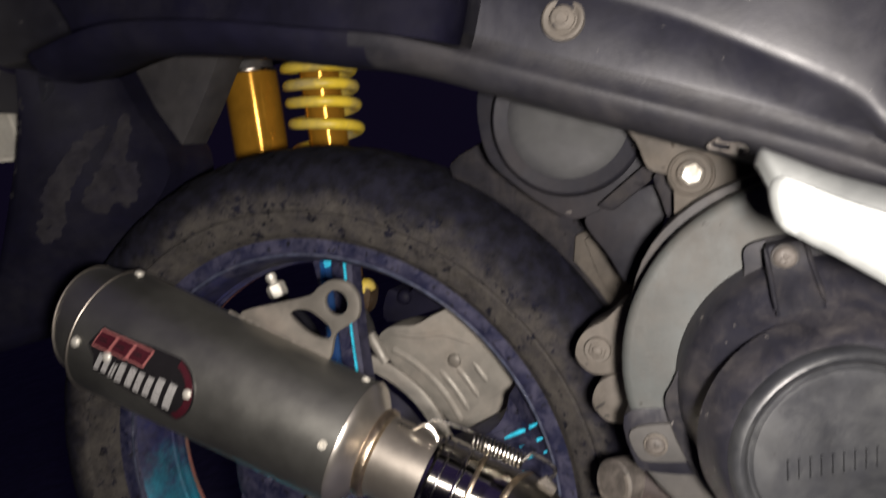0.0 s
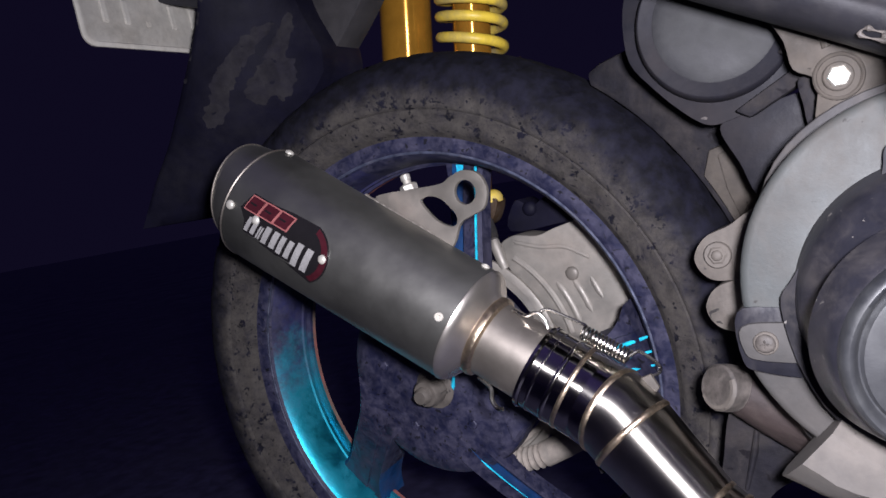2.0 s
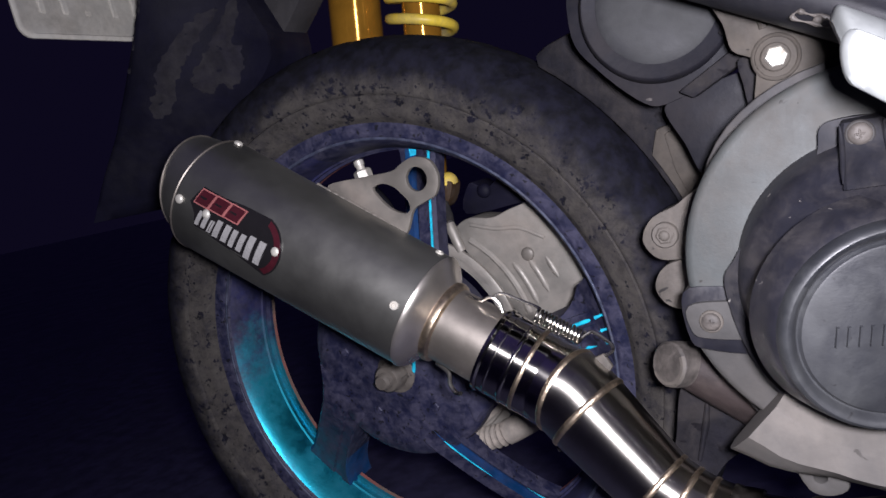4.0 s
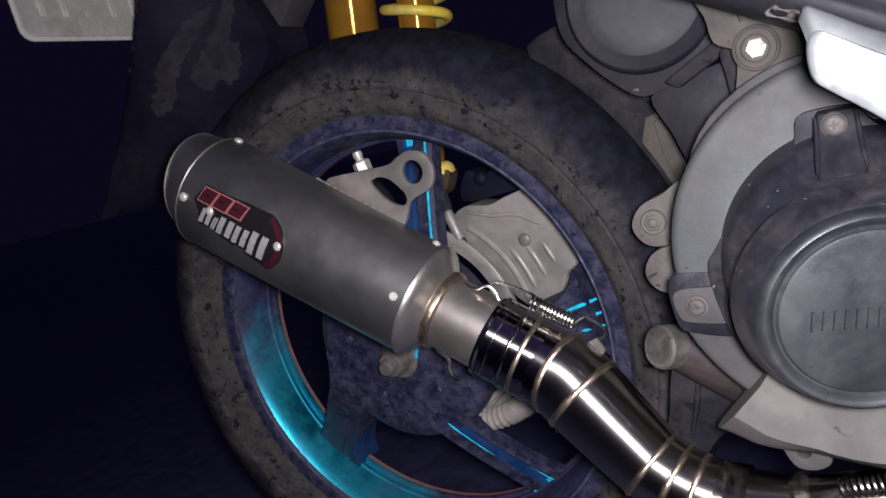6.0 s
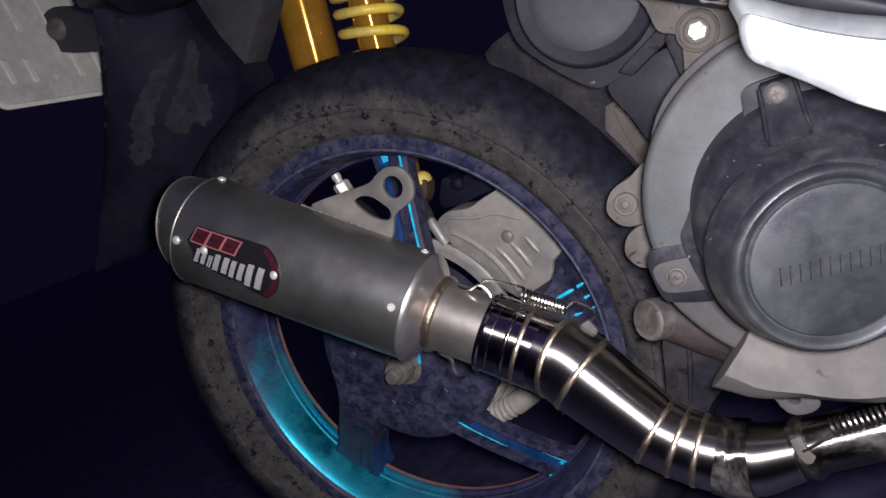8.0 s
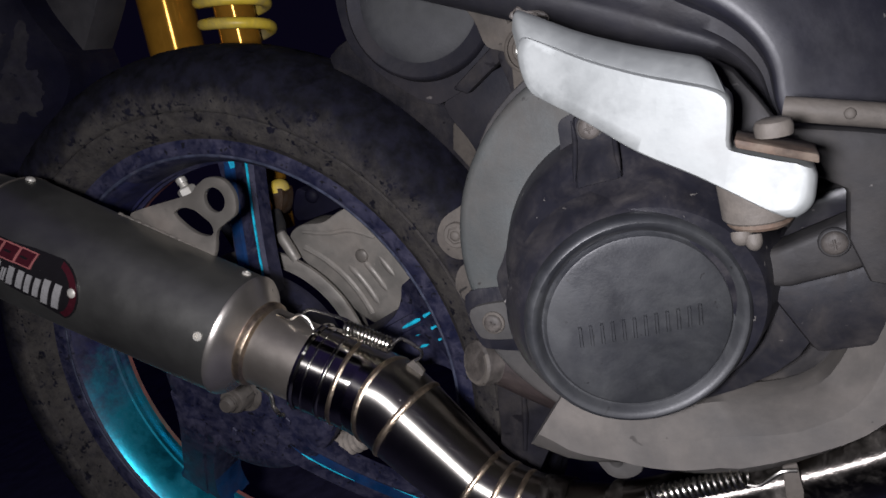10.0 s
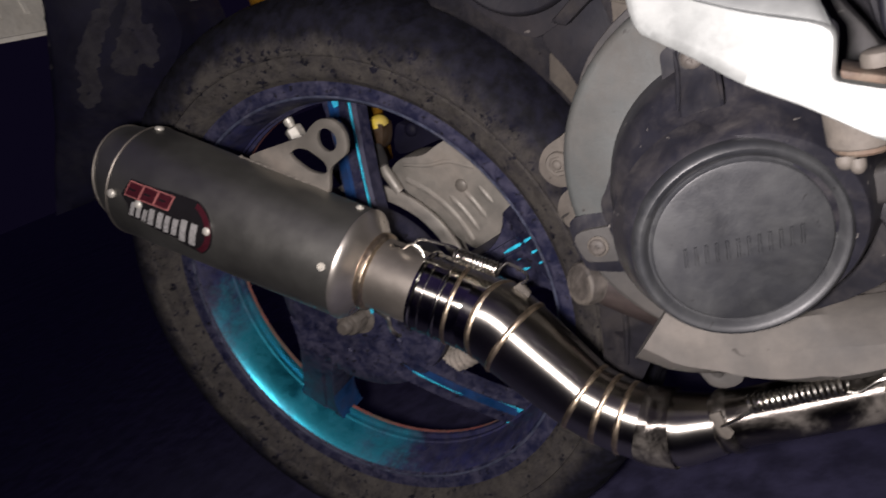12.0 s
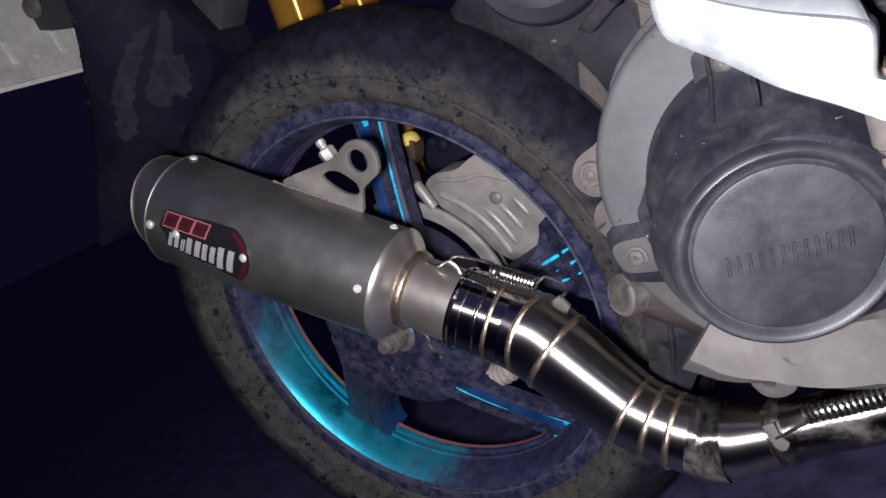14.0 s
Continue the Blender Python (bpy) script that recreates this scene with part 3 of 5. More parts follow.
def make_brake():
    part("brake_drum", turned([(-0.004, 0.091), (-0.002, 0.0925), (0.001, 0.0925), (0.002, 0.090), (0.002, 0.086), (0.000, 0.085), (0.000, 0.080), (-0.014, 0.078), (-0.03, 0.078)], (0.003, 0.010, 0.25), (0, -1, 0), 96, close=False),
                "shield", scooter, "dull alloy brake drum rim behind the spokes")
    # cast cover of the far side of the engine, with pressed ribs
    out = closed_curve([(0.050, 0.335), (0.062, 0.347), (0.084, 0.345), (0.103, 0.350), (0.138, 0.354), (0.164, 0.330), (0.184, 0.292), (0.182, 0.256), (0.152, 0.243), (0.115, 0.250), (0.092, 0.266), (0.070, 0.297)], 5)
    shield = part("transmission_cover", plate(out, 0.022, 0.05, 0.007, segments=4), "shield", scooter, "cast silver transmission cover behind the wheel")
    for k in range(3):
        r = 0.108 + 0.0125 * k
        pts = [(0.003 + r * math.cos(radians(a)), 0.0234, 0.25 + r * math.sin(radians(a))) for a in range(12 + 3 * k, 34 - 2 * k, 3)]
        part("rib", tube(pts, [0.0012] + [0.0030] * (len(pts) - 2) + [0.0012], 12), "shield", shield)
    part("boss", dome((0.108, 0.022, 0.313), (0, -1, 0), 0.0055, 0.0022), "hanger", shield)
    part("ridge", tube([(0.003 + 0.0985 * math.cos(radians(a)), 0.0232, 0.25 + 0.0985 * math.sin(radians(a))) for a in range(10, 58, 4)], 0.0030, 10), "shield", shield)
    part("ridge", tube(open_curve([(0.064, 0.0232, 0.342), (0.085, 0.0230, 0.336), (0.105, 0.0230, 0.334), (0.124, 0.0232, 0.324)], 5), 0.0022, 10), "shield", shield)
    part("dowel", tube([(0.0520, 0.012, 0.3465), (0.0535, 0.011, 0.341), (0.0575, 0.012, 0.3235)], [0.0035, 0.0046, 0.0042], 14), "shield", shield)
    part("link_rod", tube([(0.036, 0.034, 0.360), (0.043, 0.026, 0.351), (0.052, 0.013, 0.3455)], [0.0055, 0.005, 0.0034], 12), "rubber", shield)
    # dark caliper, hose and bleed fitting above
    cal = part("brake_caliper", plate(closed_curve([(0.058, 0.350), (0.066, 0.374), (0.080, 0.368), (0.100, 0.376), (0.135, 0.368), (0.150, 0.352), (0.11, 0.352)], 4), 0.030, 0.06, 0.005), "fender", scooter, "grimy brake caliper above the drum")
    for x, z, r in ((0.078, 0.366, 0.006), (0.098, 0.372, 0.005), (0.115, 0.362, 0.005)):
        part("caliper_bolt", dome((x, 0.030, z), (0, -1, 0), r, 0.004), "fender", cal)
    fit_ = joined(turned([(0, 0.0074), (0.0095, 0.0074), (0.0110, 0.006)], (-0.012, 0.004, 0.391), (-0.2, 0, 1), 6),
                  turned([(0.0105, 0.0035), (0.014, 0.0035), (0.0145, 0.0042), (0.0185, 0.0042), (0.0195, 0.003)], (-0.012, 0.004, 0.391), (-0.2, 0, 1), 16))
    bleed = part("bleed_fitting", fit_, "pale_steel", scooter, "small plated fitting with hexagon collar")
    part("hose", tube(open_curve([(-0.012, 0.004, 0.392), (-0.004, 0.02, 0.36), (0.0, 0.03, 0.30)], 5), 0.004, 12), "gap", bleed, "black hose below the fitting")
    # ribbed boot and outlet below the hub
    way = open_curve([(0.030, 0.003, 0.1715), (0.046, 0.001, 0.1715), (0.066, 0.001, 0.1755), (0.086, 0.003, 0.184), (0.104, 0.010, 0.192)], 12)
    radii = []
    for i, p in enumerate(way):
        ribbed = p.x < 0.070
        radii.append(0.0080 + (0.0018 if ribbed and i % 3 == 0 else 0.0) + (0.002 if not ribbed else 0))
    part("cable_boot", tube(way, radii, 20), "boot", scooter, "dusty ribbed rubber boot under the hub")
    part("boot_strap", plate([(0.040, 0.1790), (0.0745, 0.2060), (0.0790, 0.2060), (0.0830, 0.1900), (0.0780, 0.1880), (0.0740, 0.1990), (0.0460, 0.1790)], 0.004, 0.010, 0.0012), "boot", scooter, "bent dusty steel strap above the boot")


make_brake()

# muffler axis: runs down towards the front
MA = Vector((0, -0.1105, 0.366))
MD = Vector((math.cos(radians(-33.6)) * math.cos(radians(2.2)), math.cos(radians(-33.6)) * math.sin(radians(2.2)), math.sin(radians(-33.6))))
ME1 = (Vector((0, -1, 0)) - MD * MD.dot(Vector((0, -1, 0)))).normalized()
ME2 = ME1.cross(MD)


def can_radius(q):
    return 0.0413 - 0.019 * (q + 0.07)


def on_can(q, phi, lift=0.0, r=None):
    """A point on the muffler: q along its axis, phi degrees up from the side that faces out."""
    rr = (can_radius(q) if r is None else r) + lift
    return MA + MD * q + (ME1 * math.cos(radians(phi)) + ME2 * math.sin(radians(phi))) * rr


def patch(outline, lift, thick=0.0006, holes=()):
    """A thin sticker bent round the muffler, from an outline in (q, phi)."""
    bm = bmesh.new()
    edges = []
    for loop in (outline, *holes):
        vs = [bm.verts.new((q, 0, p * 0.0007)) for q, p in loop]
        edges += [bm.edges.new((vs[i], vs[(i + 1) % len(vs)])) for i in range(len(vs))]
    bmesh.ops.triangle_fill(bm, edges=edges, use_beauty=True)
    bmesh.ops.subdivide_edges(bm, edges=[e for e in bm.edges if e.calc_length() > 0.006], cuts=3)
    bmesh.ops.triangulate(bm, faces=bm.faces[:])
    ext = bmesh.ops.extrude_face_region(bm, geom=bm.faces[:])
    for g in ext["geom"]:
        if isinstance(g, bmesh.types.BMVert):
            g.co.y = -thick
    for v in bm.verts:
        v.co = on_can(v.co.x, v.co.z / 0.0007, lift - v.co.y)
    return bm


def bar(q0, q1, p0, p1, slant=0.0):
    """A slanted upright block in (q, phi)."""
    return [(q0, p0), (q1, p0), (q1 + slant, p1), (q0 + slant, p1)]


def make_muffler():
    body = [(-0.0700, can_radius(-0.070) - 0.001), (-0.0692, can_radius(-0.0692)), (0.02, can_radius(0.02)), (0.1085, can_radius(0.1085))]
    can = part("muffler", turned(body, MA, MD, 96, close=False), "satin", scooter, "satin grey titanium exhaust muffler with riveted badge")
    r0 = can_radius(-0.070)
    part("end_ring", turned([(-0.0708, r0 - 0.005), (-0.0718, r0 - 0.0008), (-0.0713, r0 + 0.0003), (-0.0705, r0 + 0.0005), (-0.0698, r0 + 0.0001)], MA, MD, 96, close=False), "neck", can, "thin bright edge ring")
    # slash-cut outlet cup, longer at the top
    bm, n = bmesh.new(), 72
    prof = [(0.0, 0.0375), (0.3, 0.0371), (0.7, 0.0358), (0.92, 0.0344), (0.99, 0.0336), (1.0, 0.0328), (0.96, 0.0318), (0.6, 0.031), (0.0, 0.029), (-0.6, 0.025)]
    rows = []
    for s, r in prof:
        row = []
        for i in range(n):
            phi = 360 * i / n
            length = 0.0190 + 0.0080 * math.sin(radians(phi - 4))
            row.append(bm.verts.new(on_can(-0.0713 - length * s, phi, 0, r)))
        rows.append(row)
    for a, b in zip(rows, rows[1:]):
        for i in range(n):
            bm.faces.new((a[i], a[(i + 1) % n], b[(i + 1) % n], b[i]))
    bm.faces.new(rows[-1])
    part("end_cap", bm, "satin", can, "slash-cut outlet cup")
    edge = [on_can(-0.0713 - 0.0178 - 0.0078 * math.sin(radians(p - 4)), p, 0, 0.0345) for p in range(0, 365, 5)]
    part("outlet_edge", tube(edge, 0.0006, 8, False), "neck", can, "thin bright outlet edge")
    rs = can_radius(0.1085)
    part("shoulder", turned([(0.1080, rs), (0.1085, rs + 0.0006), (0.1096, rs + 0.0004), (0.1120, rs - 0.0014), (0.1145, rs - 0.0045), (0.1170, rs - 0.0085), (0.1192, rs - 0.0115), (0.1212, 0.0246)], MA, MD, 96, close=False), "shoulder", can, "polished front shoulder")
    part("weld_bead", turned([(0.1188, 0.0242), (0.1202, 0.0264), (0.1225, 0.0270), (0.1248, 0.0264), (0.1262, 0.0242)], MA, MD, 72, close=False), "weld", can, "straw-coloured weld bead")
    part("neck", turned([(0.1235, 0.0243), (0.130, 0.0239), (0.158, 0.0242)], MA, MD, 72, close=False), "neck", can, "raw titanium neck")
    for q, phi in ((-0.0655, 10), (-0.0655, 98), (-0.0655, 190), (-0.0655, 280), (0.1018, 20), (0.1018, 100), (0.1018, 200), (0.1018, 285), (0.0156, 10.5), (-0.0417, 9.9)):
        p = on_can(q, phi)
        axis = (p - (MA + MD * q)).normalized()
        riv = joined(turned([(-0.001, 0.0028), (0.0006, 0.0028), (0.0012, 0.0023), (0.0012, 0.0014), (0.0002, 0.0011)], p, axis, 18)) if q > 0.05 else dome(p + axis * 0.0006, axis, 0.0032, 0.0018)
        part("rivet", riv, "pale_steel", can)
    # badge: black ground, red upper blocks, silver lower blocks, red dial arc; the lettering is drawn as plain blocks
    arc = [(-0.004 + 0.0245 * math.cos(radians(a)), 6 + 30 * math.sin(radians(a))) for a in range(72, -62, -9)]
    ground = [(-0.0565, 14), (-0.0515, 31), (-0.034, 31), (-0.018, 33.5)] + arc + [(-0.012, -12), (-0.049, -6), (-0.0505, 5)]
    part("badge_ground", patch(ground, 0.0002), "badge_black", can, "black badge")
    dial = [(-0.004 + 0.0235 * math.cos(radians(a)), 6 + 28.5 * math.sin(radians(a))) for a in range(70, -58, -8)]
    dial += [(-0.004 + 0.0190 * math.cos(radians(a)), 6 + 23.5 * math.sin(radians(a))) for a in range(-54, 72, 8)]
    part("badge_dial", patch(dial, 0.0006), "badge_red", can, "dark red dial arc")
    for k in range(3):
        q = -0.0525 + 0.0125 * k
        part("badge_block_edge", patch(bar(q - 0.0012, q + 0.0112, 14.2 + k * 0.4, 29.6 + k * 0.4, 0.0025), 0.0006), "badge_pink", can)
        part("badge_block", patch(bar(q, q + 0.0102, 15.6 + k * 0.4, 28.4 + k * 0.4, 0.0024), 0.0012), "badge_red", can)
        part("badge_slit", patch(bar(q + 0.0028, q + 0.0078, 21.2 + k * 0.4, 22.8 + k * 0.4, 0.0003), 0.0018), "badge_black", can)
    for k, (w, top) in enumerate(((0.0085, 12.5), (0.0030, 8.5), (0.0115, 11), (0.0105, 9.5), (0.0130, 11))):
        q = (-0.0490, -0.0385, -0.0335, -0.0200, -0.0070)[k]
        low, top = -4.0 - 1.1 * k - (2 if k == 4 else 0), top - 2.0 + 1.0 * k
        part("badge_stroke", patch(bar(q, q + w * 0.36, low, top, 0.0025), 0.0006), "badge_silver", can)
        part("badge_stroke", patch(bar(q + w * 0.62, q + w, low, top, 0.0025), 0.0006), "badge_silver", can)
    part("badge_small_print", patch(bar(-0.046, -0.034, -7.6, -6.4, 0.0004), 0.0006), "satin", can)
    part("badge_small_print", patch(bar(-0.018, -0.004, -11.4, -10.2, 0.0004), 0.0006), "satin", can)
    # hanger plate welded along the top
    out = closed_curve([(0.0255, 0.3925), (0.029, 0.3965), (0.056, 0.3965), (0.078, 0.3965), (0.0865, 0.4000), (0.0965, 0.4025), (0.1070, 0.3985), (0.1112, 0.3880), (0.1070, 0.3770), (0.0970, 0.3730), (0.0880, 0.3690), (0.0800, 0.3560), (0.066, 0.348), (0.045, 0.362), (0.030, 0.382)], 5)
    tri = closed_curve([(0.0610, 0.3862), (0.0640, 0.3893), (0.0705, 0.3895), (0.0775, 0.3862), (0.0830, 0.3800), (0.0862, 0.3752), (0.0858, 0.3698), (0.0805, 0.3685), (0.0705, 0.3738)], 4)
    hang = part("hanger_plate", plate(out, -0.0935, -0.0900, 0.0006, [ring_of(0.0955, 0.3885, 0.0078, 24), tri]), "satin", can, "cut steel hanger plate with round and slotted holes")
    hang.data.materials[0] = M["hanger"]
    part("hanger_weld", tube([on_can(0.002 * k - 0.002, 113 + 0.5 * math.sin(2.3 * k), 0.0001) for k in range(31)], [0.0012 + 0.0003 * math.sin(1.9 * k) for k in range(31)], 8), "hanger", can)


make_muffler()


def bead(centre, axis, r, size=0.0013):
    return turned([(-size * 1.3, r - 0.0002), (-size * 0.7, r + size * 0.36), (0, r + size * 0.5), (size * 0.7, r + size * 0.36), (size * 1.3, r - 0.0002)], centre, axis, 56, close=False)


def crumpled(bm, depth):
    """Dents the skin of a band here and there."""
    for v in bm.verts:
        v.co += Vector((noise.noise(v.co * 95), noise.noise(v.co * 95 + Vector((7, 3, 1))), noise.noise(v.co * 95 + Vector((2, 9, 4))))) * depth
        v.co += Vector((noise.noise(v.co * 260), noise.noise(v.co * 260 + Vector((7, 3, 1))), noise.noise(v.co * 260 + Vector((2, 9, 4))))) * depth * 0.4
    return bm


def make_pipes():
    joints = [(MA + MD * 0.159, 0.0262), (MA + MD * 0.176, 0.0262), (MA + MD * 0.196, 0.0263), (Vector((0.1775, -0.1085, 0.2500)), 0.0264), (Vector((0.1865, -0.1105, 0.2395)), 0.0262), (Vector((0.2050, -0.1155, 0.2195)), 0.0240), (Vector((0.2232, -0.1205, 0.2005)), 0.0219),
              (Vector((0.2350, -0.1225, 0.1925)), 0.0214), (Vector((0.2460, -0.1240, 0.1868)), 0.0212), (Vector((0.2610, -0.1250, 0.1810)), 0.0214), (Vector((0.2765, -0.1255, 0.1790)), 0.0205), (Vector((0.2980, -0.1260, 0.1815)), 0.0160)]
    way, radii = [], []
    for (p, r), (p2, r2) in zip(joints, joints[1:]):
        for k in range(5):
            way.append(p.lerp(p2, k / 5))
            radii.append(r + (r2 - r) * k / 5)
    way.append(joints[-1][0]), radii.append(joints[-1][1])
    n = len(way)
    cut = min(range(n), key=lambda k: abs(way[k].x - 0.1735))
    link = part("link_pipe", tube(way[cut:], radii[cut:], 56), "pipe_chrome", scooter, "polished stainless link pipe with welded segments")
    part("pipe_sleeve", tube(way[:cut + 1], radii[:cut + 1], 56), "pipe_sleeve", link, "mirror-polished slip sleeve")
    part("pipe_lip", turned([(-0.0012, 0.0243), (-0.0012, 0.0270), (0.0006, 0.0275), (0.0020, 0.0266)], MA + MD * 0.159, MD, 56, close=False), "chrome", link)

    def near(x):
        i = min(range(n), key=lambda k: abs(way[k].x - x))
        return way[i], (way[min(i + 1, n - 1)] - way[max(i - 1, 0)]).normalized(), radii[i]

    for x, mat, size in ((0.1388, "chrome", 0.0008), (0.1452, "chrome", 0.0013), (0.1531, "weld", 0.0013), (0.1735, "weld", 0.0016), (0.1865, "weld", 0.0016), (0.2230, "weld", 0.0015), (0.2345, "weld", 0.0015), (0.2455, "weld", 0.0014)):
        c, t, r = near(x)
        part("weld_bead", bead(c, t, r, size), mat, link)
    # crushed, dulled elbow band and the clamp tab
    span = [k for k in range(n) if 0.2530 < way[k].x < 0.2755]
    fine = open_curve([way[k] for k in span], 6)
    part("elbow_band", crumpled(tube(fine, [radii[span[0]] + 0.0009] * len(fine), 72, False), 0.0006), "pipe_dull", link, "dull scuffed band on the elbow")
    head_way = open_curve([(0.280, -0.126, 0.179), (0.3065, -0.126, 0.1835), (0.3500, -0.126, 0.1905), (0.399, -0.127, 0.2010), (0.440, -0.126, 0.214), (0.500, -0.115, 0.240)], 8)
    head = part("header_pipe", tube(head_way, [0.0158 if p.x < 0.31 else 0.0150 for p in head_way], 40), "pipe_dull", scooter, "dulled steel header pipe under the engine")
    part("collar", bead((0.3030, -0.126, 0.1828), (0.97, 0, 0.2), 0.016, 0.003), "dull_chrome", head)
    tab = plate([(0.2985, 0.1990), (0.3045, 0.2005), (0.3055, 0.1925), (0.3085, 0.1880), (0.3060, 0.1845), (0.3025, 0.1840), (0.3000, 0.1900)], -0.1455, -0.1435, 0.0007)
    part("clamp_tab", tab, "tan", head, "bent steel clamp tab")
    part("clamp_tab", plate([(0.379, 0.2145), (0.385, 0.2155), (0.385, 0.2015), (0.383, 0.1935), (0.377, 0.1955)], -0.145, -0.143, 0.0006), "tan", head)
    part("header_spring", coil((0.3200, -0.1440, 0.2030), (0.3640, -0.1450, 0.2108), 0.0040, 16, 0.0009, 8, 14), "wire", head, "steel tension spring")
    part("spring_hook", tube(open_curve([(0.3200, -0.147, 0.2010), (0.311, -0.1465, 0.196), (0.303, -0.145, 0.192)], 5), 0.0009, 8), "wire", head)
    part("spring_hook", tube(open_curve([(0.3640, -0.148, 0.2090), (0.369, -0.148, 0.2085), (0.378, -0.1475, 0.2135), (0.3845, -0.146, 0.2130)], 5), 0.0009, 8), "wire", head)

    # tension springs between the muffler neck and the link pipe
    a, b = on_can(0.175, 88, 0, 0.0345), on_can(0.204, 88, 0, 0.0350)
    part("tension_spring", coil(a, b, 0.0040, 13, 0.0009, 8, 16), "wire", link, "bright steel tension spring")
    part("spring_hook", tube(open_curve([on_can(0.131, 86, 0, 0.0250), on_can(0.140, 84, 0, 0.0262), on_can(0.145, 86, 0, 0.0310), on_can(0.151, 87, 0, 0.0300), on_can(0.156, 84, 0, 0.0262)], 6), 0.0010, 8), "wire", link)
    part("spring_hook", tube(open_curve([on_can(0.154, 84, 0, 0.0278), on_can(0.1475, 87, 0, 0.0310), on_can(0.1500, 91, 0, 0.0352), on_can(0.1620, 92, 0, 0.0368), on_can(0.1735, 91, 0, 0.0382), on_can(0.1755, 89, 0, 0.0380)], 6), 0.0010, 8), "wire", link)
    part("spring_hook", tube(open_curve([b, on_can(0.2060, 91, 0, 0.0385), on_can(0.2085, 93, 0, 0.0400), on_can(0.2200, 91, 0, 0.0390), on_can(0.2225, 86, 0, 0.0370), on_can(0.2205, 81, 0, 0.0345)], 6), 0.0010, 8), "wire", link)
    part("spring_tab", plate([(0.192, 0.269), (0.200, 0.272), (0.204, 0.264), (0.197, 0.256), (0.190, 0.260)], -0.105, -0.102, 0.0008), "tan", link, "welded steel spring tab")
    part("tab_nut", dome((0.1905, -0.107, 0.2585), (0, -1, 0.3), 0.0026, 0.002), "pale_steel", link)
    part("spring_hook", tube(open_curve([on_can(0.130, -66, 0, 0.0245), on_can(0.140, -66, 0, 0.0262), on_can(0.144, -68, 0, 0.0320), on_can(0.150, -66, 0, 0.0345), on_can(0.1535, -60, 0, 0.0330)], 6), 0.0014, 8), "wire", link)
    part("bracket_stub", plate([(0.160, 0.226), (0.168, 0.222), (0.171, 0.215), (0.163, 0.214)], -0.110, -0.102, 0.0008), "brown", link)


make_pipes()


